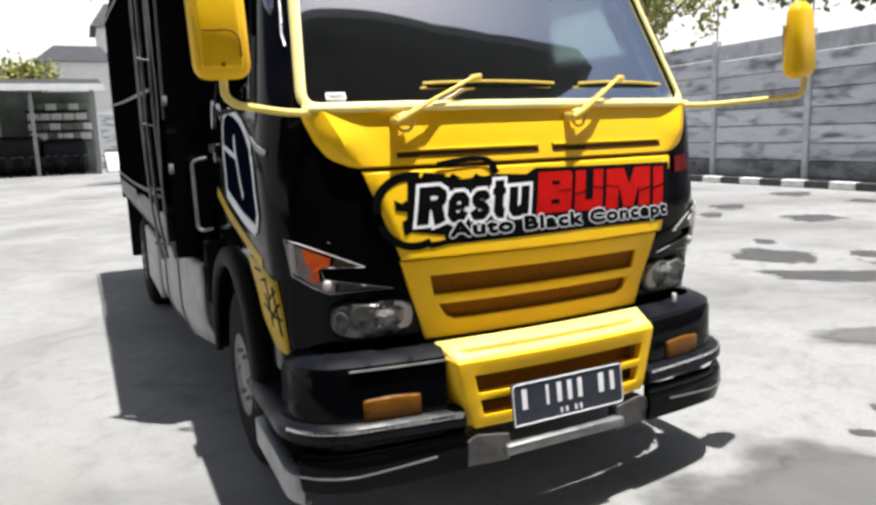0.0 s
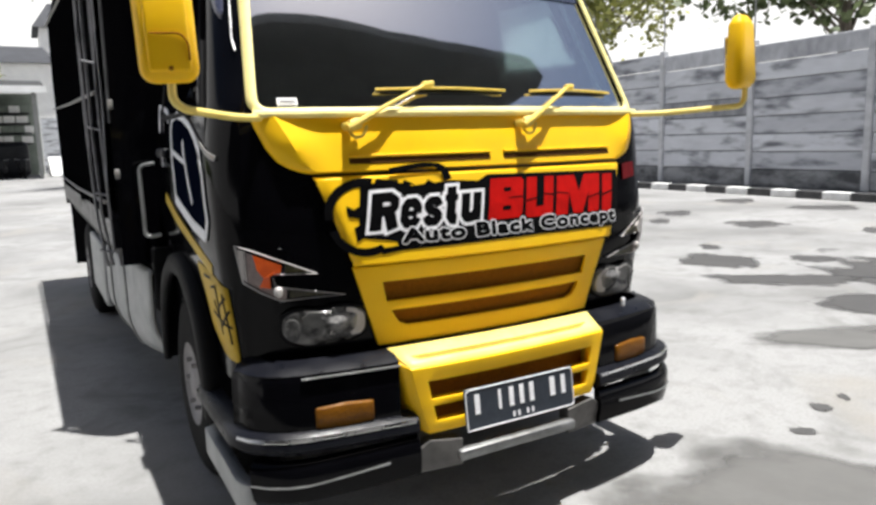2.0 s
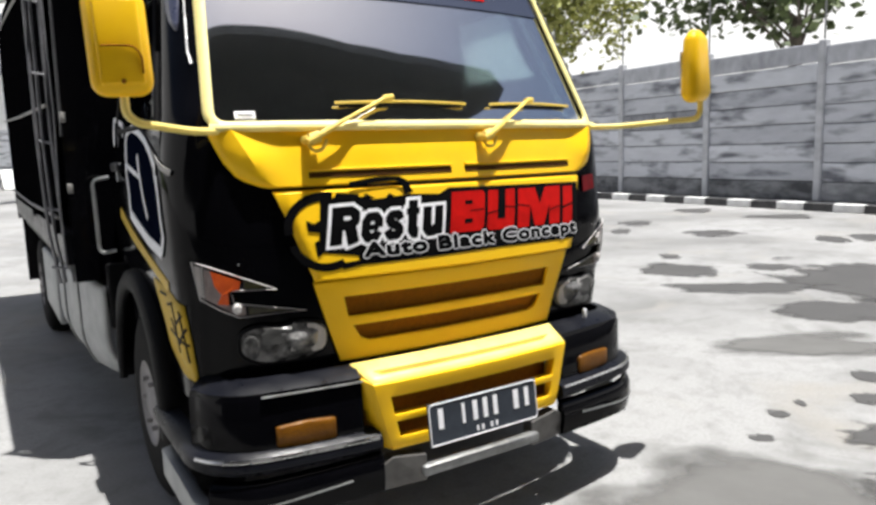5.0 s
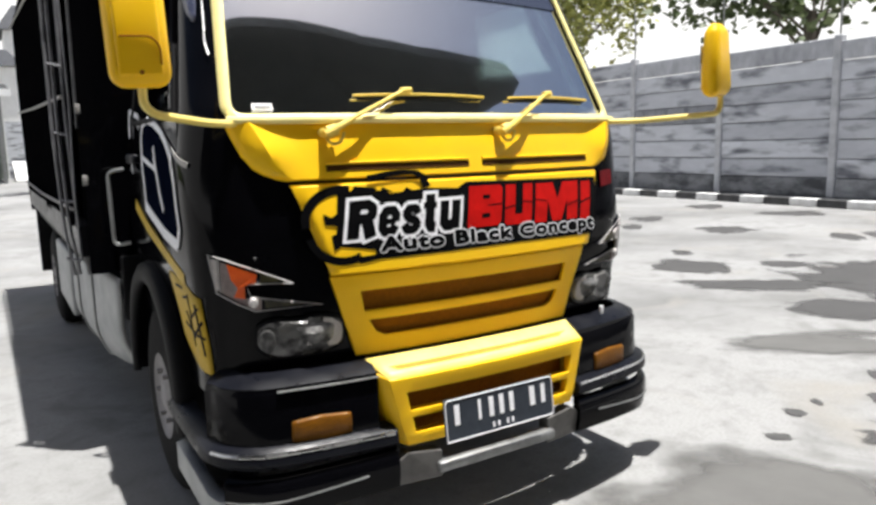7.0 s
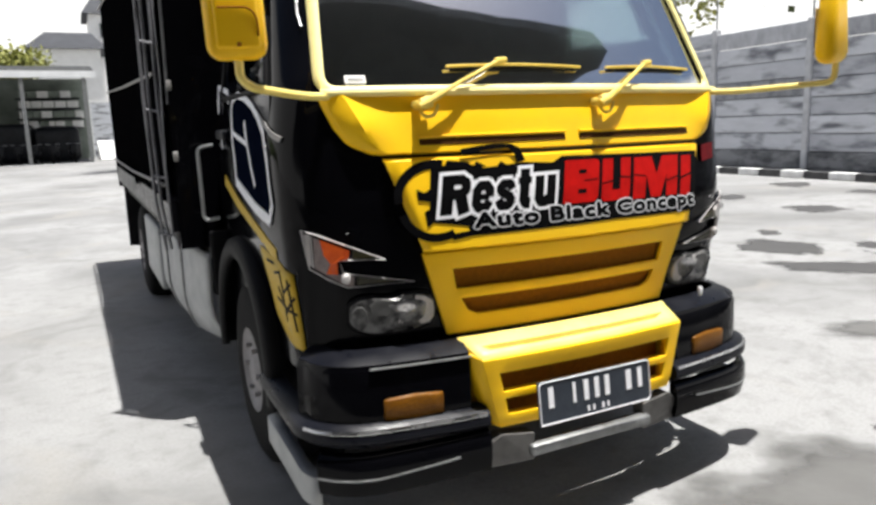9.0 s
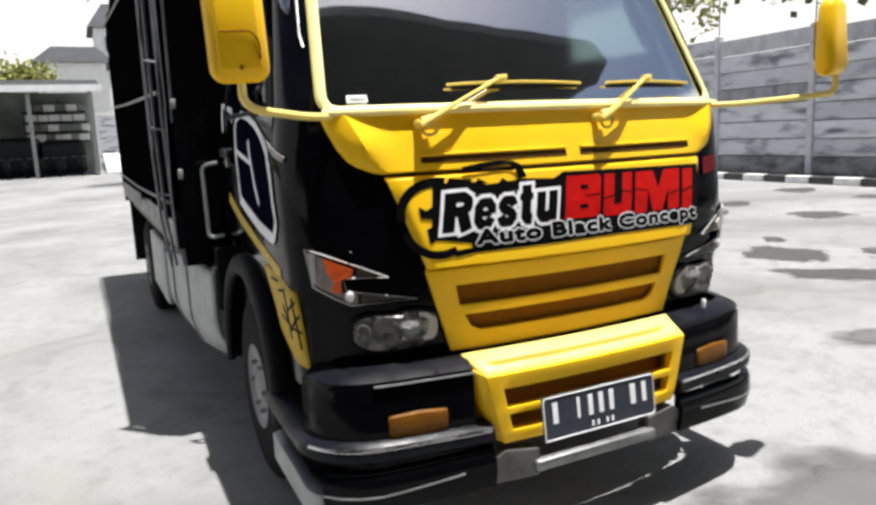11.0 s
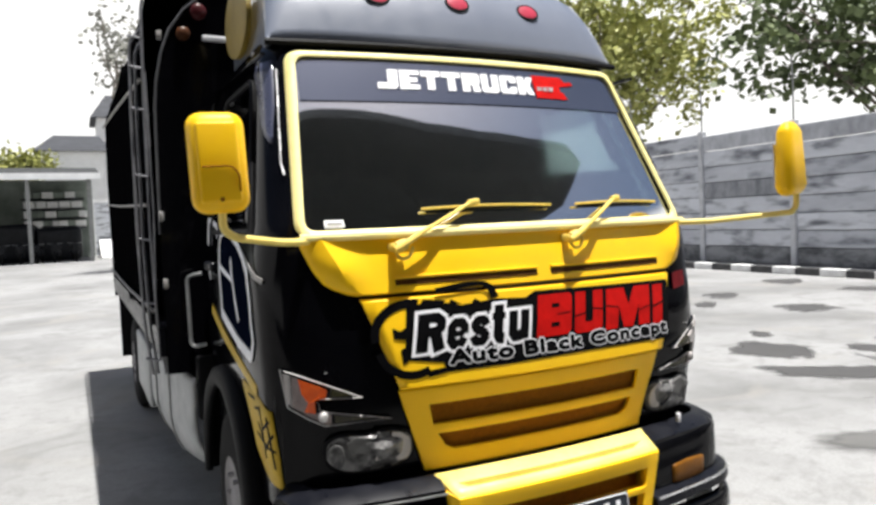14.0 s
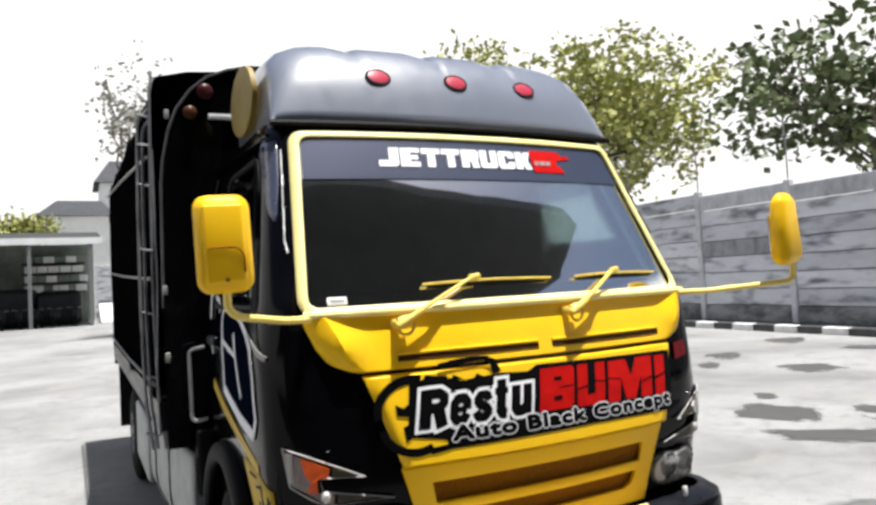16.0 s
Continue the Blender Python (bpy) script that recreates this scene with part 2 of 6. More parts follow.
def damp_mat(name, dark, light, rough, soft):
    """A damp film whose rim frays out; the object's own plane is the unit disc."""
    m = mat(name, dark, rough, color2=light, scale=1.6, contrast=0.9)
    nt = m.node_tree
    L = nt.links.new
    tc = nt.nodes.new("ShaderNodeTexCoord")
    ln = nt.nodes.new("ShaderNodeVectorMath")
    ln.operation = "LENGTH"
    L(tc.outputs["Object"], ln.inputs[0])
    info = nt.nodes.new("ShaderNodeObjectInfo")
    off = nt.nodes.new("ShaderNodeVectorMath")
    off.operation = "MULTIPLY_ADD"
    L(info.outputs["Random"], off.inputs[0])
    off.inputs[1].default_value = (60, 40, 0)
    L(tc.outputs["Object"], off.inputs[2])
    total = ln.outputs["Value"]
    for scale, amount, detail in ((1.1, 1.5, 2), (3.2, 0.7, 6)):
        n = nt.nodes.new("ShaderNodeTexNoise")
        n.inputs["Scale"].default_value, n.inputs["Detail"].default_value = scale, detail
        L(off.outputs["Vector"], n.inputs["Vector"])
        k = nt.nodes.new("ShaderNodeMath")
        k.operation = "MULTIPLY_ADD"
        L(n.outputs["Fac"], k.inputs[0])
        k.inputs[1].default_value = amount
        L(total, k.inputs[2])
        total = k.outputs[0]
    mr = nt.nodes.new("ShaderNodeMapRange")
    mr.interpolation_type = "SMOOTHSTEP"
    mr.inputs["From Min"].default_value, mr.inputs["From Max"].default_value = 1.95 - soft, 1.95 + soft
    mr.inputs["To Min"].default_value, mr.inputs["To Max"].default_value = 1.0, 0.0
    L(total, mr.inputs["Value"])
    L(mr.outputs["Result"], nt.nodes["Principled BSDF"].inputs["Alpha"])
    return m


WET = damp_mat("wet_stain", (0.055, 0.054, 0.053), (0.082, 0.080, 0.078), 0.5, 0.18)
STAIN = damp_mat("faint_damp_stain", (0.085, 0.084, 0.080), (0.140, 0.138, 0.133), 0.7, 0.35)


def glass_mat(name, tint, rough=0.02, ior=16.0):
    m = bpy.data.materials.new(name)
    m.use_nodes = True
    nt = m.node_tree
    b = nt.nodes["Principled BSDF"]
    b.inputs["Base Color"].default_value = (*tint, 1)
    b.inputs["Roughness"].default_value = rough
    b.inputs["Transmission Weight"].default_value = 1.0
    b.inputs["IOR"].default_value = ior
    return m


def dusty_glass():
    """Pale door glass whose dust lets daylight through."""
    m = bpy.data.materials.new("dusty_pale_door_glass")
    m.use_nodes = True
    nt = m.node_tree
    nt.nodes.remove(nt.nodes["Principled BSDF"])
    out = nt.nodes["Material Output"]
    clear, dust, mix = nt.nodes.new("ShaderNodeBsdfTransparent"), nt.nodes.new("ShaderNodeBsdfTranslucent"), nt.nodes.new("ShaderNodeMixShader")
    clear.inputs["Color"].default_value = (0.80, 0.92, 0.90, 1)
    dust.inputs["Color"].default_value = (0.72, 0.88, 0.86, 1)
    tex = nt.nodes.new("ShaderNodeTexNoise")
    tex.inputs["Scale"].default_value = 3.0
    ramp = nt.nodes.new("ShaderNodeMapRange")
    ramp.inputs["To Min"].default_value, ramp.inputs["To Max"].default_value = 0.6, 1.0
    nt.links.new(tex.outputs["Fac"], ramp.inputs["Value"])
    nt.links.new(ramp.outputs["Result"], mix.inputs["Fac"])
    nt.links.new(clear.outputs[0], mix.inputs[1])
    nt.links.new(dust.outputs[0], mix.inputs[2])
    nt.links.new(mix.outputs[0], out.inputs["Surface"])
    return m


GLASS = glass_mat("tinted_windscreen_glass", (0.80, 0.88, 0.90), ior=11.0)
SIDEGLASS = {-1: glass_mat("dark_door_glass", (0.04, 0.045, 0.05), 0.02, 1.5), 1: dusty_glass()}
FILM = mat("dark_sunstrip_film", (0.20, 0.22, 0.28), 0.10, 0.85, color2=(0.17, 0.19, 0.25), scale=3)


def ground_mat():
    m = mat("sunlit_concrete_yard", (0.45, 0.445, 0.43), 0.85)
    nt = m.node_tree
    b = nt.nodes["Principled BSDF"]
    L = nt.links.new
    tc = nt.nodes.new("ShaderNodeTexCoord")

    def noisy(scale, lo, hi, detail=6, rough=0.6, dist=0.0):
        n = nt.nodes.new("ShaderNodeTexNoise")
        n.inputs["Scale"].default_value, n.inputs["Detail"].default_value = scale, detail
        n.inputs["Roughness"].default_value, n.inputs["Distortion"].default_value = rough, dist
        L(tc.outputs["Object"], n.inputs["Vector"])
        r = nt.nodes.new("ShaderNodeMapRange")
        r.inputs["From Min"].default_value, r.inputs["From Max"].default_value = lo, hi
        L(n.outputs["Fac"], r.inputs["Value"])
        return n, r.outputs["Result"]

    col = None
    for scale, lo, hi, dist, colour, first in ((0.35, 0.42, 0.68, 0.4, (0.135, 0.135, 0.133), (0.292, 0.292, 0.290)),
                                               (1.7, 0.52, 0.72, 0.8, (0.152, 0.151, 0.147), None),
                                               (9.0, 0.5, 0.8, 0.0, (0.185, 0.184, 0.180), None),
                                               (0.8, 0.55, 0.75, 1.2, (0.265, 0.252, 0.230), None),
                                               (60.0, 0.45, 0.9, 0.0, (0.185, 0.183, 0.179), None)):
        _, f = noisy(scale, lo, hi, dist=dist)
        mx = nt.nodes.new("ShaderNodeMix")
        mx.data_type = "RGBA"
        L(f, mx.inputs["Factor"])
        if first:
            mx.inputs["A"].default_value = (*first, 1)
        else:
            L(col, mx.inputs["A"])
        mx.inputs["B"].default_value = (*colour, 1)
        col = mx.outputs["Result"]
    L(col, b.inputs["Base Color"])
    nb, _ = noisy(45.0, 0, 1)
    bp = nt.nodes.new("ShaderNodeBump")
    bp.inputs["Strength"].default_value, bp.inputs["Distance"].default_value = 0.25, 0.01
    L(nb.outputs["Fac"], bp.inputs["Height"])
    L(bp.outputs["Normal"], b.inputs["Normal"])
    return m


GROUND = ground_mat()


# ---- mesh helpers ----
def link(name, bm, material, parent=None, label="", smooth=35, bevel=0.0, solid=0.0, out=(0, -1, 0)):
    bmesh.ops.recalc_face_normals(bm, faces=bm.faces)
    if solid and out:
        bm.normal_update()
        if sum(f.normal.dot(Vector(out)) * f.calc_area() for f in bm.faces) < 0:
            bmesh.ops.reverse_faces(bm, faces=bm.faces)
    me = bpy.data.meshes.new(name)
    bm.to_mesh(me)
    bm.free()
    me.materials.append(material)
    if smooth:
        me.shade_smooth()
        me.set_sharp_from_angle(angle=radians(smooth))
    ob = new(name, me)
    if parent:
        ob.parent = parent
    if label:
        ob["label"] = label
    if solid:
        md = ob.modifiers.new("thickness", "SOLIDIFY")
        md.thickness, md.offset = abs(solid), -1 if solid > 0 else 1
    if bevel:
        md = ob.modifiers.new("bevel", "BEVEL")
        md.width, md.segments, md.limit_method, md.angle_limit = bevel, 2, "ANGLE", radians(40)
    return ob


def part(name, bm, material, parent, label="", **kw):
    return link(name, bm, material, parent, label, **kw)


def thing(name, label, category, group="", kind="", at=(0, 0, 0)):
    ob = new(name)
    ob.empty_display_size = 0.2
    ob.location = at
    return tagged(ob, label, category, group, kind)


def BM():
    return bmesh.new()


def box(bm, x0, x1, y0, y1, z0, z1):
    v = [bm.verts.new((x, y, z)) for x in (x0, x1) for y in (y0, y1) for z in (z0, z1)]
    for f in ((0, 1, 3, 2), (4, 6, 7, 5), (0, 4, 5, 1), (2, 3, 7, 6), (0, 2, 6, 4), (1, 5, 7, 3)):
        bm.faces.new([v[i] for i in f])
    return v


def rbox(bm, c, s, r=0.02, seg=3, rot=None):
    """A rounded box of size s round c."""
    v = box(bm, -s[0] / 2, s[0] / 2, -s[1] / 2, s[1] / 2, -s[2] / 2, s[2] / 2)
    edges = list({e for w in v for e in w.link_edges})
    res = bmesh.ops.bevel(bm, geom=edges, offset=r, segments=seg, profile=0.5, affect="EDGES")
    vs = list({w for f in res["faces"] for w in f.verts} | {w for w in v if w.is_valid})
    m = Matrix.Translation(c) @ (rot or Matrix.Identity(4))
    bmesh.ops.transform(bm, matrix=m, verts=vs)
    return vs


def tube(bm, pts, r, seg=8, closed=False, ry=None):
    """A round bar along points."""
    pts = [Vector(p) for p in pts]
    n = len(pts)
    rings, side = [], None
    for i, p in enumerate(pts):
        a = pts[(i - 1) % n] if (i or closed) else p
        b = pts[(i + 1) % n] if (i < n - 1 or closed) else p
        d = (b - a).normalized()
        if side is None:
            side = d.cross(Vector((0, 0, 1)))
            if side.length < 0.1:
                side = d.cross(Vector((0, 1, 0)))
        side = (side - d * side.dot(d)).normalized()
        up = d.cross(side)
        rings.append([bm.verts.new(p + side * (r * math.cos(2 * math.pi * k / seg)) + up * ((ry or r) * math.sin(2 * math.pi * k / seg)))
                      for k in range(seg)])
    for i in range(n if closed else n - 1):
        p, q = rings[i], rings[(i + 1) % n]
        for k in range(seg):
            bm.faces.new((p[k], p[(k + 1) % seg], q[(k + 1) % seg], q[k]))
    if not closed:
        bm.faces.new(rings[0])
        bm.faces.new(rings[-1][::-1])


def bend(pts, r=0.05, seg=5):
    """Rounds the corners of a line of points."""
    pts = [Vector(p) for p in pts]
    out = [pts[0]]
    for a, b, c in zip(pts, pts[1:], pts[2:]):
        k = min(r, (a - b).length * 0.45, (c - b).length * 0.45)
        p, q = b + (a - b).normalized() * k, b + (c - b).normalized() * k
        for i in range(seg + 1):
            t = i / seg
            out.append(p * (1 - t) ** 2 + b * 2 * t * (1 - t) + q * t * t)
    return out + [pts[-1]]


def disc(bm, c, r, depth, axis="x", seg=28, rx=None, dome=0.0):
    """A round plate with a rim, facing along -axis."""
    ax = "xyz".index(axis)
    rings = []
    for k, (rr, off) in enumerate(((1, depth), (1, 0.0), (0.9, -0.12 * depth - dome * 0.3), (0.5, -0.15 * depth - dome * 0.85))):
        ring = []
        for i in range(seg):
            a = 2 * math.pi * i / seg
            u, v = (rx or r) * rr * math.cos(a), r * rr * math.sin(a)
            p = [0, 0, 0]
            p[ax] = off
            p[(ax + 1) % 3 if ax != 1 else 0], p[(ax + 2) % 3 if ax != 1 else 2] = u, v
            ring.append(bm.verts.new(Vector(p) + Vector(c)))
        rings.append(ring)
    for p, q in zip(rings, rings[1:]):
        for i in range(seg):
            bm.faces.new((p[i], p[(i + 1) % seg], q[(i + 1) % seg], q[i]))
    bm.faces.new(rings[0])
    bm.faces.new(rings[-1][::-1])


def prism(bm, poly, place, depth):
    """Extrudes the outline poly of (u, v); place(u, v, w) gives the point, w running from 0 to depth."""
    a = [bm.verts.new(place(u, v, 0.0)) for u, v in poly]
    b = [bm.verts.new(place(u, v, depth)) for u, v in poly]
    bm.faces.new(a)
    bm.faces.new(b[::-1])
    for i in range(len(a)):
        bm.faces.new((a[i], b[i], b[(i + 1) % len(a)], a[(i + 1) % len(a)]))


def grid(bm, us, vs, place, skip=None):
    g = [[bm.verts.new(place(u, v)) for u in us] for v in vs]
    for j in range(len(vs) - 1):
        for i in range(len(us) - 1):
            if skip and skip(i, j):
                continue
            bm.faces.new((g[j][i], g[j][i + 1], g[j + 1][i + 1], g[j + 1][i]))
    return g


def lerp_table(table, z):
    if z <= table[0][0]:
        return table[0][1]
    for (a, p), (b, q) in zip(table, table[1:]):
        if z <= b:
            return p + (q - p) * (z - a) / (b - a)
    return table[-1][1]


def steps(a, b, n):
    return [a + (b - a) * i / n for i in range(n + 1)]


# ---- ground ----
bm = BM()
grid(bm, [-1250, -60, -20, 20, 60, 1250], [-1250, -60, -20, 20, 60, 1250], lambda u, v: (u, v, 0))
tagged(link("ground", bm, GROUND, smooth=0), "sun-bleached pale concrete yard with grey stains", "ground", kind="structure")


def stain(cx, cy, lx, ly, turn, seed, material=WET):
    bm = BM()
    ring = [bm.verts.new((2.6 * math.cos(a), 2.6 * math.sin(a), 0)) for a in steps(0, 2 * math.pi, 24)[:-1]]
    bm.faces.new(ring)
    ob = link("wet_patch", bm, material, smooth=0)
    ob.matrix_local = Matrix.Translation((cx, cy, 0.0015 + 0.0001 * seed)) @ Matrix.Rotation(turn, 4, "Z") @ Matrix.Diagonal((lx, ly, 1, 1))
    return tagged(ob, "dark damp patch drying on the pale concrete", "damp patch", "damp patches on the yard", "structure")


for k, row in enumerate(((4.65, 2.97, 0.42, 0.50, -0.76), (5.37, 3.61, 0.14, 0.2, -0.78), (7.61, 4.64, 0.40, 0.45, -0.85), (8.0, 6.44, 0.28, 0.5, -0.88),
                         (10.5, 7.2, 0.36, 0.6, -0.95), (8.0, 3.17, 0.2, 0.4, -0.83), (8.5, 2.8, 0.4, 0.5, -0.83), (6.9, 5.8, 0.16, 0.38, -0.85), (10.3, 5.3, 0.6, 0.5, -0.9),
                         (5.45, 1.55, 0.75, 1.10, -0.75), (4.35, 1.95, 0.70, 0.27, -0.74), (4.2, 0.95, 0.6, 0.42, -0.71), (5.5, 2.45, 0.26, 0.22, -0.77),
                         (1.92, -0.44, 0.26, 0.22, -0.65), (1.42, -0.66, 0.16, 0.13, -0.64), (0.97, -0.1, 0.05, 0.06, -0.64), (1.46, -0.07, 0.06, 0.045, -0.65),
                         (1.78, 0.05, 0.05, 0.06, -0.66), (1.99, 0.07, 0.03, 0.05, -0.66), (2.66, 0.05, 0.09, 0.14, -0.67), (2.31, -0.1, 0.09, 0.09, -0.66))):
    stain(*row, k + 1)
for k, row in enumerate(((0.88, -0.42, 0.56, 0.42, -0.64), (-2.6, 2.4, 0.5, 0.8, 0.3), (-3.0, 0.9, 0.7, 0.25, 0.5), (3.0, 0.6, 0.6, 0.3, -0.6))):
    stain(*row, k + 23, STAIN)

# ---- truck ----
truck = thing("truck", "black and yellow light truck with tarpaulin-covered cargo body", "truck")

Y0 = [(0.3, 0.165), (0.62, 0.158), (0.75, 0.148), (0.86, 0.132), (0.92, 0.125), (1.0, 0.126), (1.08, 0.131), (1.19, 0.145), (1.30, 0.165), (1.385, 0.19), (1.98, 0.50), (2.06, 0.565), (2.12, 0.70)]
HW = [(0.62, 0.835), (1.0, 0.86), (1.25, 0.86), (1.385, 0.845), (1.98, 0.745), (2.06, 0.71), (2.12, 0.60)]
FLAT = [(1.2, 0.652), (1.385, 0.725), (1.98, 0.655), (2.06, 0.62), (2.12, 0.5)]
BACK = 1.42


def front_y(x, z):
    hw, f = lerp_table(HW, z), lerp_table(FLAT, z)
    t = min(1.0, max(0.0, (abs(x) - f) / (hw - f)))
    return lerp_table(Y0, z) + 0.14 * x * x + 0.142 * (1 - math.sqrt(max(0.0, 1 - t * t)))


def side_x(z):
    return lerp_table(HW, z)


def on_front(lift):
    return lambda x, z: (x, front_y(x, z) - lift, z)


def ring_points(z):
    """Half outline of the cab at a height, from the middle of the front round to the middle of the back."""
    hw, f = lerp_table(HW, z), lerp_table(FLAT, z)
    pts = [(f * k, front_y(f * k, z)) for k in (0, 0.25, 0.5, 0.75, 1.0)]
    for a in (20, 40, 58, 74, 90):
        x = f + (hw - f) * math.sin(radians(a))
        pts.append((x, front_y(x, z)))
    y1 = pts[-1][1]
    pts += [(hw, y1 + (1.15 - y1) * k) for k in (0.33, 0.66, 1.0)]
    pts += [(hw, 1.30), (hw - 0.03, BACK), (hw * 0.5, BACK), (0, BACK)]
    return pts


LEVELS = [0.56, 0.62, 0.74, 0.86, 1.0, 1.1, 1.19, 1.25, 1.30, 1.345, 1.385, 1.42, 1.55, 1.7, 1.86, 1.90, 1.975, 2.0, 2.03, 2.06, 2.10, 2.12]


def cab_shell():
    bm = BM()
    rings = []
    for z in LEVELS:
        half = ring_points(z)
        full = half + [(-x, y) for x, y in half[-2:0:-1]]
        rings.append([bm.verts.new((x, y, z)) for x, y in full])
    n, h = len(rings[0]), len(ring_points(1.0)) - 1
    for j in range(len(rings) - 1):
        z0, z1 = LEVELS[j], LEVELS[j + 1]
        for i in range(n):
            k = i if i < h else n - 1 - i
            if k < 4 and z0 >= 1.38 and z1 <= 1.98:
                continue
            if 9 <= k < 12 and z0 >= 1.41 and z1 <= 1.91:
                continue
            bm.faces.new((rings[j][i], rings[j][(i + 1) % n], rings[j + 1][(i + 1) % n], rings[j + 1][i]))
    bm.faces.new(rings[-1])
    bm.faces.new(rings[0][::-1])
    return bm


cab = part("cab_body", cab_shell(), BLACK, truck, "gloss black cab shell", solid=0.03, out=None)

# interior of the cab
bm = BM()
rbox(bm, (0, 1.28, 1.40), (1.5, 0.14, 0.46), 0.05)
rbox(bm, (0, 1.02, 1.20), (1.5, 0.5, 0.16), 0.04)
part("bench_seat", bm, SEAT, truck, "dark fabric bench seat")
bm = BM()
rbox(bm, (0, 0.46, 1.25), (1.52, 0.30, 0.16), 0.05)
part("dashboard", bm, MATT, truck, "dark grey dashboard")
bm = BM()
tube(bm, [(-0.36 + 0.2 * math.cos(a), 0.62 + 0.08 * math.sin(a), 1.42 + 0.17 * math.sin(a)) for a in steps(0, 2 * math.pi, 24)[:-1]], 0.014, 8, True)
tube(bm, [(-0.36, 0.5, 1.3), (-0.36, 0.62, 1.42)], 0.02)
tube(bm, [(-0.55, 0.62, 1.42), (-0.17, 0.62, 1.42)], 0.012)
part("steering_wheel", bm, MATT, truck, "black steering wheel")
bm = BM()
box(bm, -0.70, 0.70, 0.62, 1.38, 2.045, 2.06)
part("headliner", bm, LINER, truck, "grey cab ceiling lining")

# windscreen
WB, WT, WBX, WTX = 1.385, 1.985, 0.737, 0.665


def rounded_frame(zb, zt, xb, xt, r, seg=6):
    cs = [(-xb, zb), (xb, zb), (xt, zt), (-xt, zt)]
    out = []
    for i in range(4):
        p, c, q = Vector(cs[i - 1]), Vector(cs[i]), Vector(cs[(i + 1) % 4])
        a, b = c + (p - c).normalized() * r, c + (q - c).normalized() * r
        out += [a * (1 - t) ** 2 + c * 2 * t * (1 - t) + b * t * t for t in steps(0, 1, seg)]
        d = (q + (c - q).normalized() * r) - b
        out += [b + d * k / 8 for k in range(1, 8)]
    return [(v.x, v.y) for v in out]


bm = BM()
zs = [WB - 0.012, WB - 0.009, WB - 0.004] + steps(WB + 0.06, WT - 0.06, 6) + [WT - 0.001, WT + 0.003, WT + 0.005]
grid(bm, [-1, -0.997, -0.993] + steps(-0.9, 0.9, 14) + [0.993, 0.997, 1], zs, lambda u, z: (u * lerp_table([(WB, WBX), (WT, WTX)], z), front_y(u * lerp_table([(WB, WBX), (WT, WTX)], z), z) + 0.006, z))
screen = part("windscreen", bm, GLASS, truck, "tinted windscreen", solid=0.005)
screen.visible_shadow = False

bm = BM()
inner, outer = rounded_frame(1.394, 1.972, 0.728, 0.650, 0.038), rounded_frame(1.374, 1.996, 0.760, 0.683, 0.055)
rows = []
for k, lift in ((0.0, 0.0), (0.08, 0.010), (0.5, 0.015), (0.92, 0.010), (1.0, -0.004)):
    rows.append([bm.verts.new((a[0] + (b[0] - a[0]) * k, front_y(a[0] + (b[0] - a[0]) * k, a[1] + (b[1] - a[1]) * k) - lift, a[1] + (b[1] - a[1]) * k)) for a, b in zip(inner, outer)])
for p, q in zip(rows, rows[1:]):
    for i in range(len(p)):
        bm.faces.new((p[i], p[(i + 1) % len(p)], q[(i + 1) % len(p)], q[i]))
part("windscreen_frame", bm, CREAM, truck, "pale yellow windscreen surround", smooth=50)

bm = BM()
grid(bm, steps(-1, 1, 14), steps(1.815, 1.966, 3), lambda u, z: (u * lerp_table([(WB, 0.70), (WT, 0.648)], z), front_y(u * 0.66, z) + 0.001, z))
strip = part("sunstrip", bm, FILM, truck, "dark film band across the windscreen top", smooth=60)


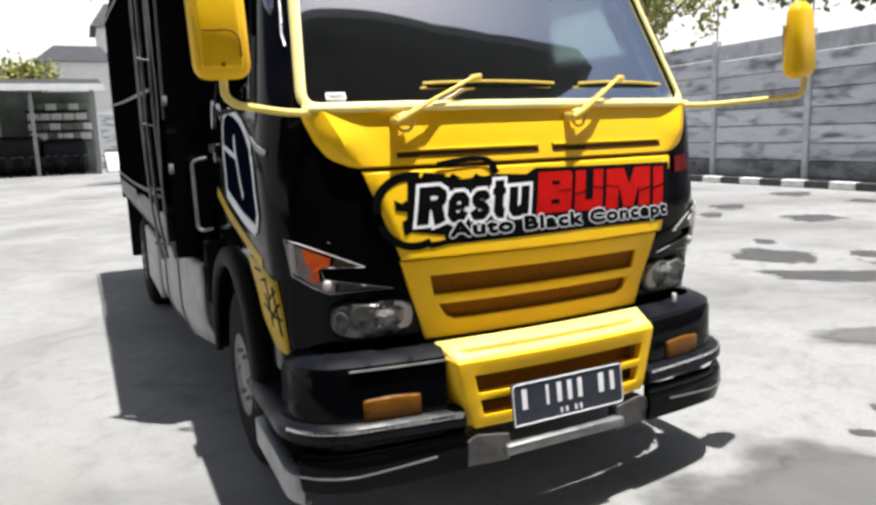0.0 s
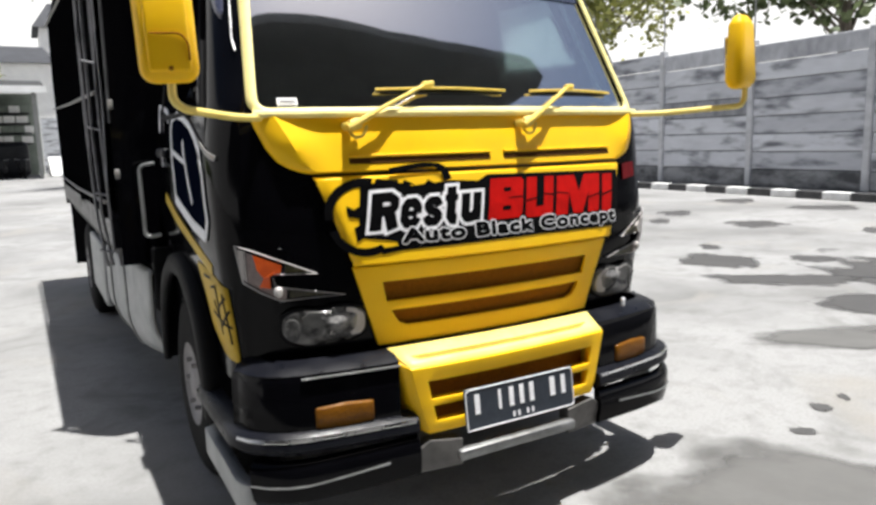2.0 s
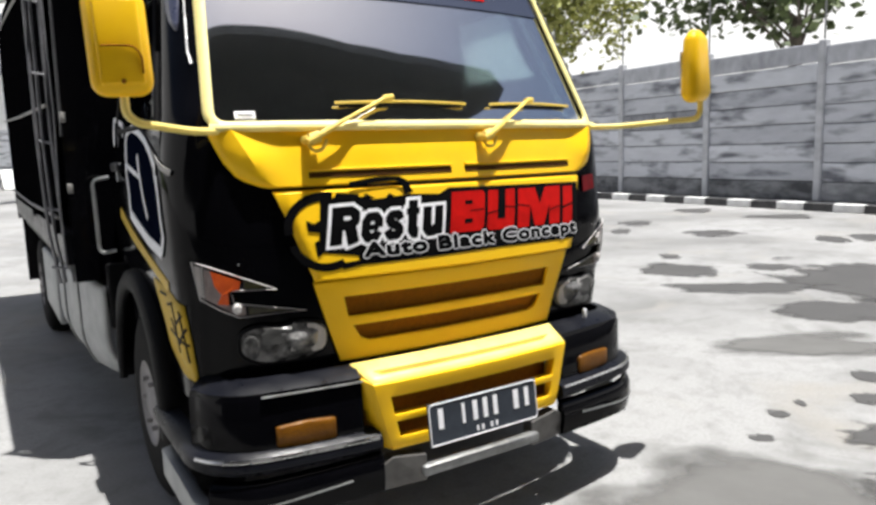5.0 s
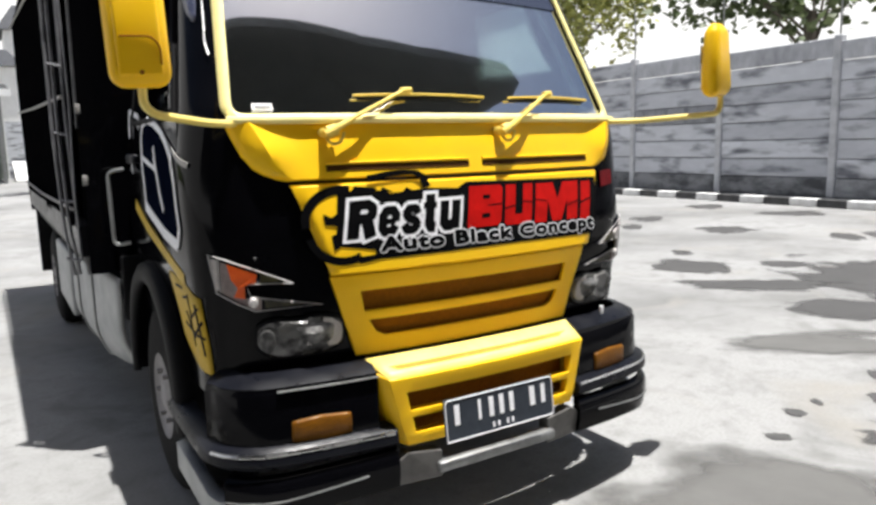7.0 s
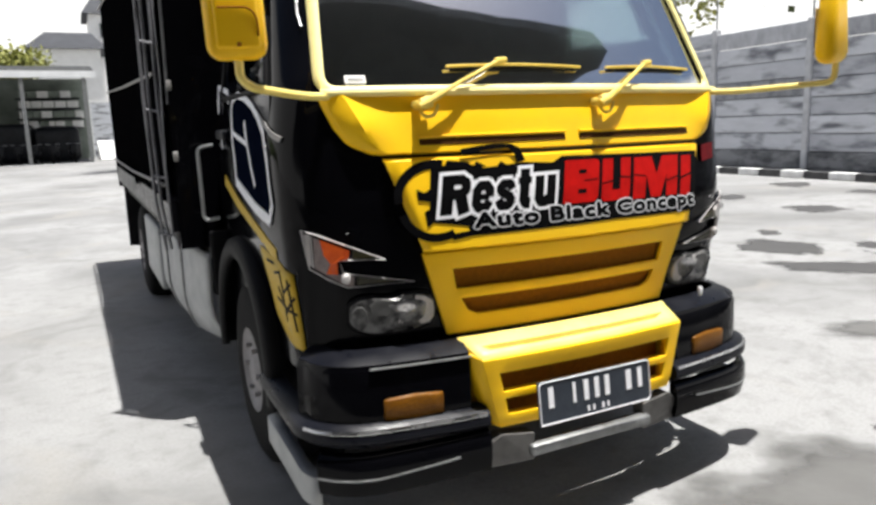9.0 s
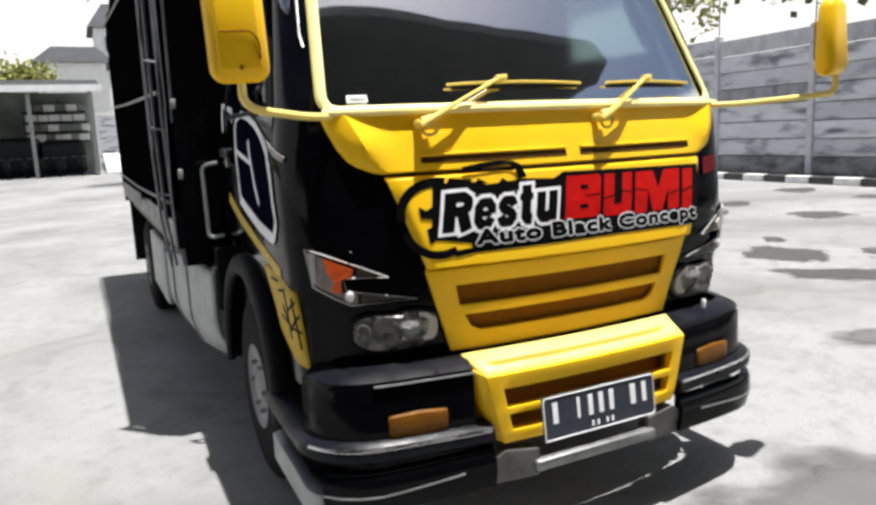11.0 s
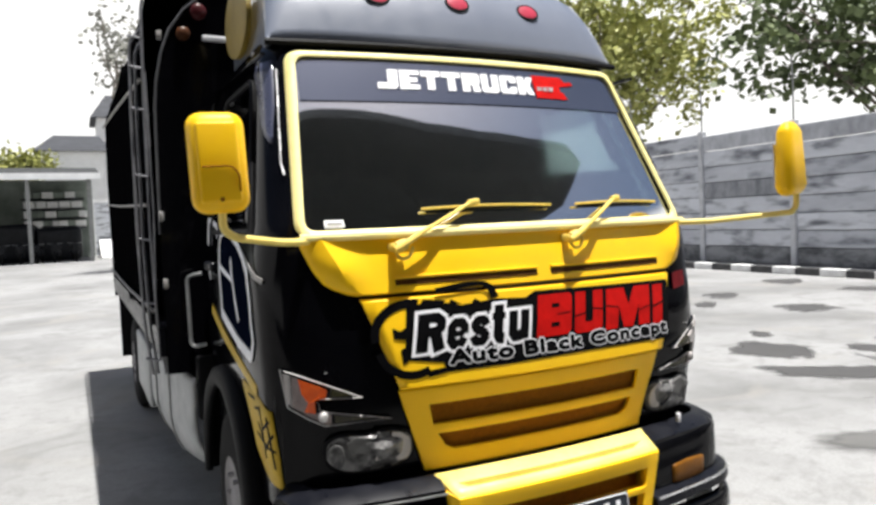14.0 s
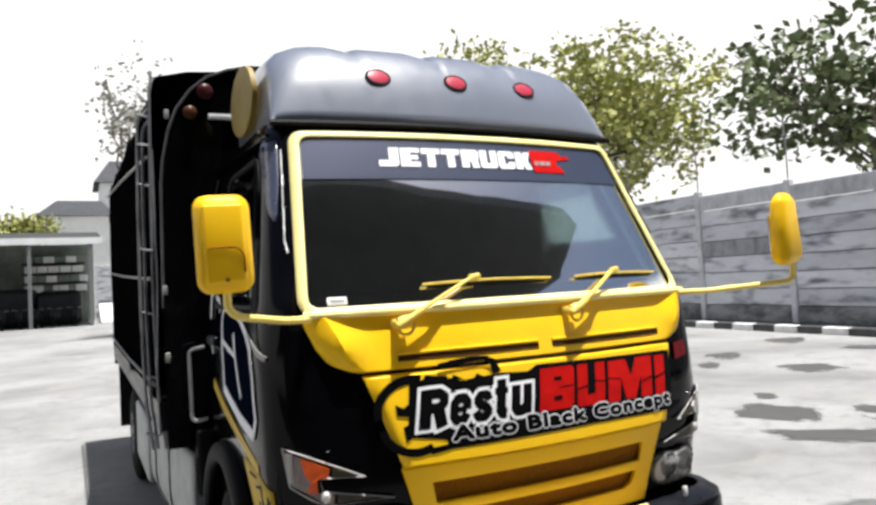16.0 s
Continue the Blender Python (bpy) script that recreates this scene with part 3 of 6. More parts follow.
def lettering(body, size, place, material, parent, name, fat=0.0, wide=1.0, slant=0.0, space=1.0, lift=0.0004, label=""):
    """Letters laid on a surface; place(u, v) gives the point from the letters' own plane."""
    cu = bpy.data.curves.new("letters", "FONT")
    cu.body, cu.size, cu.shear, cu.space_character = body, size, slant, space
    cu.resolution_u = 4
    ob = bpy.data.objects.new("letters", cu)
    scene.collection.objects.link(ob)
    bpy.context.view_layer.update()
    me = bpy.data.meshes.new_from_object(ob.evaluated_get(bpy.context.evaluated_depsgraph_get()))
    bpy.data.objects.remove(ob)
    bpy.data.curves.remove(cu)
    bm = BM()
    bm.from_mesh(me)
    bpy.data.meshes.remove(me)
    bmesh.ops.triangulate(bm, faces=bm.faces)
    long = [e for e in bm.edges if e.calc_length() > 0.03]
    bmesh.ops.subdivide_edges(bm, edges=long, cuts=2)
    bmesh.ops.triangulate(bm, faces=bm.faces)
    shifts = [(0, 0)]
    for r in ((fat, fat * 0.55) if fat > 0.006 else (fat,)):
        shifts += [(r * math.cos(a), r * math.sin(a)) for a in steps(0, 2 * math.pi, 12)[:-1]] if fat else []
    bm.verts.ensure_lookup_table()
    todo, glyphs = set(bm.verts), []
    while todo:
        seed = todo.pop()
        island, stack = {seed}, [seed]
        while stack:
            for e in stack.pop().link_edges:
                for v in e.verts:
                    if v in todo:
                        todo.discard(v)
                        island.add(v)
                        stack.append(v)
        glyphs.append(sorted(island, key=lambda v: v.index))
    glyphs.sort(key=lambda g: min(v.co.x for v in g))
    for g in glyphs:
        out, own = BM(), set(g)
        for k, (du, dv) in enumerate(shifts):
            made = {v: out.verts.new(Vector(place(v.co.x * wide + du, v.co.y + dv)) + Vector((0, -lift - k * 0.00001, 0))) for v in g}
            for f in bm.faces:
                if f.verts[0] in own:
                    out.faces.new([made[v] for v in f.verts])
        part(name, out, material, parent, label, smooth=0)
    bm.free()


# bold white letters on the sunstrip
STRIP_LETTERS = {
    "J": [(0, 0), (0.85, 0), (1, 0.12), (1, 1), (0.5, 1), (0.5, 0.32), (0, 0.32)],
    "E": [(0, 0), (1, 0), (1, 0.26), (0.5, 0.26), (0.5, 0.38), (0.9, 0.38), (0.9, 0.62), (0.5, 0.62), (0.5, 0.76), (1, 0.76), (1, 1), (0, 1)],
    "T": [(0.30, 0), (0.70, 0), (0.70, 0.7), (1, 0.7), (1, 1), (0, 1), (0, 0.7), (0.30, 0.7)],
    "R": [(0, 0), (0.42, 0), (0.42, 0.36), (0.54, 0.36), (0.60, 0), (1, 0), (0.92, 0.42), (1, 0.55), (1, 0.88), (0.88, 1), (0, 1)],
    "U": [(0, 0.12), (0.12, 0), (0.88, 0), (1, 0.12), (1, 1), (0.6, 1), (0.6, 0.28), (0.4, 0.28), (0.4, 1), (0, 1)],
    "C": [(0, 0.12), (0.12, 0), (0.88, 0), (1, 0.12), (1, 0.4), (0.6, 0.4), (0.6, 0.26), (0.4, 0.26), (0.4, 0.74), (0.6, 0.74), (0.6, 0.6), (1, 0.6), (1, 0.88), (0.88, 1), (0.12, 1), (0, 0.88)],
    "K": [(0, 0), (0.42, 0), (0.42, 0.3), (0.6, 0), (1, 0), (0.76, 0.52), (1, 1), (0.6, 1), (0.42, 0.68), (0.42, 1), (0, 1)],
}
for i, ch in enumerate("JETTRUCK"):
    bm = BM()
    x0, z0, z1 = -0.397 + 0.079 * i, 1.862, 1.935
    prism(bm, STRIP_LETTERS[ch], lambda u, v, w: (x0 + 0.073 * u + 0.012 * v, front_y(x0 + 0.073 * u, z0 + (z1 - z0) * v) - 0.001 - w, z0 + (z1 - z0) * v), 0.002)
    part("sticker_letter", bm, WHITE, strip, "bold white sunstrip letter", smooth=0)
bm = BM()
prism(bm, [(0.235, 1.852), (0.385, 1.852), (0.375, 1.878), (0.36, 1.885), (0.365, 1.905), (0.44, 1.915), (0.43, 1.93), (0.40, 1.925), (0.385, 1.945), (0.24, 1.945)],
      lambda u, v, w: (u, front_y(u, v) - 0.001 - w, v), 0.002)
part("sticker_emblem", bm, RED, strip, "red emblem beside the name", smooth=0)
bm = BM()
for k in range(3):
    box(bm, 0.247 + k * 0.026, 0.267 + k * 0.026, front_y(0.26, 1.89) - 0.008, front_y(0.26, 1.89) - 0.002, 1.882, 1.897)
part("sticker_block", bm, WHITE, strip, smooth=0)
bm = BM()
grid(bm, [-0.669, -0.64, -0.611], [1.403, 1.424], on_front(0.002))
st = part("windscreen_sticker", bm, WHITE, truck, "small white sticker in the windscreen corner", smooth=0, solid=0.002)
bm = BM()
grid(bm, [-0.662, -0.64, -0.618], [1.411, 1.416], on_front(0.0045))
part("sticker_line", bm, STEEL, st, smooth=0, solid=0.001)

# side windows
for s in (-1, 1):
    bm = BM()
    zs = steps(1.41, 1.91, 4)
    grid(bm, steps(0, 1, 4), zs, lambda u, z: (s * (side_x(z) - 0.012), (front_y(side_x(z), z) + 0.0) * (1 - u) + 1.16 * u, z))
    w = part("side_window", bm, SIDEGLASS[s], truck, "door window glass", solid=0.005, out=(s, 0, 0))
    w.visible_shadow = False
    bm = BM()
    loop = [(front_y(side_x(1.40), 1.40) + 0.02, 1.40), (1.165, 1.40), (1.165, 1.915), (front_y(side_x(1.9), 1.9) + 0.02, 1.915)]
    tube(bm, [(s * (side_x(z) + 0.002), y, z) for y, z in [(p.x, p.y) for p in bend([Vector((*q, 0)) for q in loop + loop[:1]], 0.05)]][:-1], 0.012, 6, True)
    part("window_seal", bm, MATT, truck)
    # inner lining of the door, round the window
    bm = BM()
    grid(bm, [0.0, 0.35, 0.7, 1.0], [1.12, 1.35, 1.59, 1.60], lambda u, z: (s * (side_x(z) - 0.05), (front_y(side_x(z), z) + 0.02) * (1 - u) + 1.17 * u, z + 0.02 * (u - 0.3) * (z > 1.5)))
    grid(bm, [0, 0.5, 1], [1.585, 1.75, 1.93], lambda u, z: (s * (side_x(z) - 0.052), front_y(side_x(z), z) + 0.02 + 0.05 * u, z))
    card = part("door_card", bm, LINER, truck, "grey inner door lining", solid=0.008, out=(-s, 0, 0))
    bm = BM()
    tube(bm, [(s * (side_x(z) - 0.06), front_y(side_x(z), z) + 0.07, z) for z in (1.62, 1.70, 1.80)], 0.008, 6)
    part("window_channel", bm, WHITE, card, "pale window channel")
    # door seams and drip rail
    for pts in ([(0.46, 0.78), (0.42, 1.2), (0.42, 1.39)], [(1.22, 0.9), (1.22, 1.9)]):
        bm = BM()
        tube(bm, [(s * (side_x(z) - 0.001), y, z) for y, z in pts], 0.005, 6)
        part("door_seam", bm, MATT, truck)
    bm = BM()
    tube(bm, [(s * x, front_y(x, z) - 0.012, z) for x, z in ((0.714, 1.925), (0.724, 1.845), (0.735, 1.761), (0.746, 1.68), (0.756, 1.605), (0.754, 1.567))], 0.0034, 6)
    part("pillar_moulding", bm, CHROME, truck, "bright strip on the windscreen pillar")
    # thin blade in blue-grey that imitates the sky's reflection on the pillar
    bm = BM()
    blade = ((1.965, 0.716, 0.747), (1.93, 0.720, 0.755), (1.874, 0.727, 0.761), (1.80, 0.738, 0.769), (1.743, 0.750, 0.776), (1.70, 0.758, 0.776), (1.675, 0.764, 0.770))
    grid(bm, [0, 0.35, 0.7, 1.0], range(len(blade)), lambda u, k: (s * (blade[k][1] + (blade[k][2] - blade[k][1]) * u), front_y(blade[k][1] + (blade[k][2] - blade[k][1]) * u, blade[k][0]) - 0.006 + 0.003 * (u in (0, 1.0)), blade[k][0]))
    part("pillar_deflector", bm, SHEEN, truck, "blue-grey sheen laid on the windscreen pillar", solid=0.004, out=(s, -1, 0))
    bm = BM()
    tube(bm, bend([(s * 0.765, 0.52, 1.965), (s * 0.770, 0.85, 1.968), (s * 0.772, 1.22, 1.972), (s * 0.770, 1.36, 1.955), (s * 0.785, 1.40, 1.86)], 0.08), 0.010, 8, ry=0.007)
    part("roof_gutter", bm, BLACK, truck, "gloss black gutter over the door")
    bm = BM()
    rbox(bm, (s * 0.872, 1.08, 1.27), (0.03, 0.15, 0.035), 0.01)
    part("door_handle", bm, SATIN, truck)
    bm = BM()
    tube(bm, bend([(s * 0.865, 1.34, 0.93), (s * 0.925, 1.36, 0.92), (s * 0.925, 1.38, 1.22), (s * 0.865, 1.36, 1.23)], 0.04), 0.008)
    part("grab_handle", bm, STEEL, truck, "worn steel grab handle")

# yellow cowl under the windscreen
def cowl_edge(z):
    return lerp_table([(1.196, 0.60), (1.208, 0.655), (1.236, 0.695), (1.275, 0.722), (1.325, 0.742), (1.376, 0.757)], z)


def cowl_lift(z):
    """The panel leans back: it stands prouder at its foot than at its head."""
    return 0.008 + 0.013 * (1.376 - z) / 0.18


def cowl_point(u, z):
    """The ends of the panel swell to a crease and then turn back and under."""
    crease = lerp_table([(1.196, 0.575), (1.22, 0.628), (1.30, 0.664), (1.376, 0.70)], z)
    edge, a = cowl_edge(z), abs(u)
    peak = cowl_lift(z) + 0.024 * min(1.0, (z - 1.196) / 0.08)
    if a <= 0.8:
        x = crease * a / 0.8
        lift = cowl_lift(z) + (peak - cowl_lift(z)) * max(0.0, 1 - (crease - x) / 0.11) ** 1.5
    else:
        k = (a - 0.8) / 0.2
        x = crease + (edge - crease) * k
        lift = peak + (0.003 - peak) * k ** 1.3
    if z in (1.196, 1.376):
        lift = 0.004
    return (math.copysign(x, u), front_y(x, z) - lift, z)


bm = BM()
grid(bm, steps(-1, -0.8, 4) + steps(-0.8, 0.8, 60)[1:-1] + steps(0.8, 1, 4), [1.196, 1.203, 1.22, 1.236, 1.255, 1.275, 1.30, 1.325, 1.35, 1.368, 1.376], cowl_point)
cowl = part("cowl_panel", bm, YELLOW, truck, "yellow panel below the windscreen", solid=0.006)
for x0, x1 in ((-0.49, -0.005), (0.05, 0.55)):
    bm = BM()
    grid(bm, steps(x0, x1, 12), [1.223, 1.240], lambda x, z: (x, front_y(x, z) - cowl_lift(z) - 0.002, z))
    part("cowl_vent", bm, SLOTDARK, cowl, "dark air slot", solid=0.003, smooth=0)
    bm = BM()
    tube(bm, [(x, front_y(x, 1.247) - cowl_lift(1.247) - 0.003, 1.247) for x in steps(x0, x1, 12)], 0.005, 6)
    part("vent_lip", bm, YELLOW, cowl)
bm = BM()
tube(bm, [(x, front_y(x, 1.374) - 0.022, 1.374) for x in steps(-0.75, 0.75, 24)], 0.012, 8)
part("cowl_top_bead", bm, CREAM, cowl)

# decal panel and grille panel
def pan_w(z):
    return lerp_table([(0.655, 0.425), (0.915, 0.508), (1.19, 0.60)], z)


def panel_y(x, z):
    """The yellow front panel stands a little prouder towards its foot."""
    return front_y(x, z) - 0.006 - 0.022 * min(1.0, max(0.0, (1.19 - z) / 0.27))


bm = BM()
grid(bm, steps(-1, 1, 30), [0.918, 0.925, 1.0, 1.1, 1.18, 1.189], lambda u, z: (u * pan_w(z), panel_y(u * pan_w(z), z) - (0.014 if 0.92 < z < 1.185 else 0.006), z))
decal = part("front_panel", bm, YELLOW, truck, "yellow front panel carrying stickers", solid=0.008)


def slot_edge(z):
    return lerp_table([(0.655, 0.30), (0.708, 0.325), (0.722, 0.355), (0.762, 0.380), (0.793, 0.396), (0.858, 0.411), (0.915, 0.43)], z)


GZ = [0.652, 0.66, 0.708, 0.722, 0.762, 0.793, 0.858, 0.905, 0.912]
bm = BM()


def grille_pt(u, z):
    e, w = slot_edge(z), pan_w(z)
    x = u * e if abs(u) <= 1 else math.copysign(e + (abs(u) - 1) * (w - e), u)
    return (x, front_y(x, z) - 0.022, z)


gu = [-2, -1.93, -1] + steps(-0.9, 0.9, 18) + [1, 1.93, 2]
grid(bm, gu, GZ, grille_pt, lambda i, j: 2 <= i < len(gu) - 3 and j in (2, 3, 5))
grille = part("grille_panel", bm, YELLOW, truck, "yellow grille panel with two slots", solid=0.014, bevel=0.003)
# sheet behind the slots, its colour already dark with their shade
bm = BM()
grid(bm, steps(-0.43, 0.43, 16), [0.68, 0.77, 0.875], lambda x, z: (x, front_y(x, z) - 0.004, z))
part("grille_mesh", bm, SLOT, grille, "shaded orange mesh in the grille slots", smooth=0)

def on_panel(x0, z0, lift):
    return lambda u, v: (x0 + u, panel_y(x0 + u, z0 + v) - 0.0152 - 0.3 * lift, z0 + v)


# sticker on the front panel
def flat_shape(poly, lift, material, name, parent, label=""):
    bm = BM()
    vs = [bm.verts.new((x, panel_y(x, z) - 0.0152 - 0.3 * lift, z)) for x, z in poly]
    f = bm.faces.new(vs)
    bmesh.ops.triangulate(bm, faces=[f])
    bmesh.ops.subdivide_edges(bm, edges=bm.edges, cuts=9, use_grid_fill=True)
    for v in bm.verts:
        v.co.y = panel_y(v.co.x, v.co.z) - 0.0152 - 0.3 * lift
    return part(name, bm, material, parent, label, smooth=0)


def arc(cx, cz, rx, rz, a0, a1, w, n=18):
    o = [(cx + rx * math.cos(radians(a)), cz + rz * math.sin(radians(a))) for a in steps(a0, a1, n)]
    i = [(cx + (rx - w) * math.cos(radians(a)), cz + (rz - w) * math.sin(radians(a))) for a in steps(a0, a1, n)]
    return o + i[::-1]


flat_shape([(-0.468, 1.158), (-0.40, 1.166), (-0.335, 1.160), (-0.30, 1.150), (-0.165, 1.160), (-0.065, 1.154), (-0.028, 1.172), (0.584, 1.162), (0.552, 0.985), (0.535, 0.957), (0.165, 0.962), (-0.118, 0.958), (-0.362, 0.956), (-0.37, 0.985), (-0.488, 1.004), (-0.480, 1.078)],
           0.001, INK, "sticker_backing", decal, "black backing of the name sticker")
SLANT, BASE = 0.20, 1.026


def strokes(lines, u0, fat, lift, material, name, label):
    """One letter out of broad pen strokes (points, width), leaning like the rest of the name."""
    bm = BM()
    k = 0
    for pts, w in lines:
        ps = [Vector(p) for p in pts]
        w = w / 2 + fat
        for i, (p, q) in enumerate(zip(ps, ps[1:])):
            d = (q - p).normalized()
            n = Vector((-d.y, d.x)) * w
            p, q = (p - d * fat if i == 0 else p - d * w * 0.35), (q + d * fat if i == len(ps) - 2 else q + d * w * 0.35)
            k += 1
            last = None
            for c in steps(0, 1, max(1, round((q - p).length / 0.012))):
                row = []
                for e in (1, 0, -1):
                    v = p.lerp(q, c) + n * e
                    x, z = u0 + v.x + SLANT * v.y, BASE + v.y + 0.02 * (u0 + v.x + 0.25)
                    row.append(bm.verts.new((x, panel_y(x, z) - 0.0152 - 0.3 * lift - 0.00001 * k, z)))
                if last:
                    bm.faces.new((last[0], row[0], row[1], last[1]))
                    bm.faces.new((last[1], row[1], row[2], last[2]))
                last = row
    return part(name, bm, material, decal, label, smooth=0)


NAME = ((-0.455, (([(0.017, 0.0), (0.017, 0.110)], 0.036), ([(0.017, 0.097), (0.058, 0.097), (0.074, 0.086), (0.074, 0.067), (0.058, 0.056), (0.017, 0.056)], 0.027), ([(0.056, 0.056), (0.073, 0.0)], 0.034))),
        (-0.361, (([(0.016, 0.042), (0.056, 0.042)], 0.015), ([(0.057, 0.042), (0.057, 0.060), (0.047, 0.074), (0.025, 0.074), (0.015, 0.060), (0.015, 0.025), (0.025, 0.011), (0.047, 0.011), (0.057, 0.028)], 0.026))),
        (-0.284, (([(0.054, 0.058), (0.047, 0.074), (0.023, 0.074), (0.014, 0.061), (0.021, 0.050), (0.047, 0.036), (0.055, 0.024), (0.045, 0.011), (0.021, 0.011), (0.011, 0.028)], 0.0245),)),
        (-0.209, (([(0.022, 0.112), (0.022, 0.024), (0.030, 0.012), (0.043, 0.012)], 0.031), ([(0.0, 0.079), (0.045, 0.079)], 0.018))),
        (-0.150, (([(0.016, 0.088), (0.016, 0.024), (0.025, 0.012), (0.040, 0.012), (0.058, 0.024)], 0.030), ([(0.059, 0.088), (0.059, 0.0)], 0.030))))
for u0, lines in NAME:
    strokes(lines, u0, 0.0115, 0.004, WHITE, "letter_edge", "white edge round a letter")
for u0, lines in NAME:
    strokes(lines, u0, 0.0010, 0.0065, INK, "sticker_letter", "bold black letter")


def letter(u0, u1, poly, holes=()):
    def P(u, v):
        x, z = u0 + (u1 - u0) * u, 1.024 - 0.022 * u0 + (0.132 + 0.006 * u0) * v
        return x + SLANT * (z - 1.024), z
    flat_shape([P(*p) for p in poly], 0.003, RED, "sticker_letter", decal, "blocky red letter")
    for h in holes:
        flat_shape([P(*p) for p in h], 0.006, INK, "letter_gap", decal)


letter(-0.044, 0.092, [(0, 0), (0.9, 0), (1, 0.1), (1, 0.45), (0.93, 0.53), (1, 0.6), (1, 0.92), (0.92, 1), (0, 1)],
       ([(0.40, 0.22), (0.64, 0.22), (0.64, 0.32), (0.40, 0.32)], [(0.40, 0.68), (0.62, 0.68), (0.62, 0.77), (0.40, 0.77)], [(0.55, 0.50), (0.95, 0.515), (0.95, 0.545), (0.55, 0.52)]))
letter(0.106, 0.226, [(0.08, 0), (0.92, 0), (1, 0.08), (1, 1), (0, 1), (0, 0.08)],
       ([(0.36, 0.27), (0.64, 0.27), (0.64, 1.02), (0.36, 1.02)], [(0.0, 0.41), (0.4, 0.47), (0.4, 0.50), (0.0, 0.44)], [(0.62, 0.55), (1.0, 0.51), (1.0, 0.54), (0.62, 0.58)]))
letter(0.242, 0.456, [(0, 0), (1, 0), (1, 1), (0, 1)],
       ([(0.38, 1.02), (0.50, 0.58), (0.62, 1.02)], [(0.26, -0.02), (0.40, -0.02), (0.27, 0.55)], [(0.60, -0.02), (0.74, -0.02), (0.73, 0.55)], [(0.0, 0.58), (0.26, 0.52), (0.26, 0.55), (0.0, 0.61)], [(0.74, 0.36), (1.0, 0.46), (1.0, 0.49), (0.74, 0.39)]))
letter(0.474, 0.526, [(0, 0), (1, 0), (1, 1), (0, 1)], ([(0.0, 0.42), (1.0, 0.52), (1.0, 0.57), (0.0, 0.47)],))
lettering("Auto Black Concept", 0.056, on_panel(-0.350, 0.981, 0.0080), WHITE, decal, "letter_edge", 0.0085, 1.745, 0.0, 1.1, label="white letter edge")
lettering("Auto Black Concept", 0.056, on_panel(-0.350, 0.981, 0.0098), INK, decal, "sticker_letter", 0.0044, 1.745, 0.0, 1.1, label="small black letter")
for poly in (arc(-0.455, 1.075, 0.130, 0.106, 78, 188, 0.026), arc(-0.465, 1.045, 0.112, 0.098, 190, 300, 0.024),
             [(-0.415, 1.176), (-0.345, 1.168), (-0.35, 1.152), (-0.43, 1.154)],
             [(-0.43, 0.966), (-0.36, 0.972), (-0.36, 0.956), (-0.42, 0.948)],
             [(-0.335, 1.155), (-0.325, 1.170), (-0.29, 1.152)], [(-0.26, 1.152), (-0.245, 1.166), (-0.22, 1.152)],
             [(-0.518, 1.100), (-0.495, 1.088), (-0.478, 1.098), (-0.478, 1.062), (-0.515, 1.068)],
             [(-0.500, 1.034), (-0.478, 1.044), (-0.478, 1.0), (-0.495, 0.992)]):
    flat_shape(poly, 0.003, INK, "sticker_flourish", decal, "black curved flourish")

# brow of the sticker, laid over the foot of the cowl
bm = BM()
BROW = [(-0.371, 1.190), (-0.373, 1.206), (-0.311, 1.215), (-0.255, 1.219), (-0.205, 1.216), (-0.178, 1.202), (-0.163, 1.166), (-0.190, 1.160), (-0.199, 1.190), (-0.220, 1.204), (-0.256, 1.203), (-0.305, 1.199)]
prism(bm, BROW, lambda u, v, w: (u, front_y(u, v) - cowl_lift(1.20) - 0.0045 - w, v), 0.002)
part("sticker_flourish", bm, INK, decal, "black curved flourish", smooth=0)

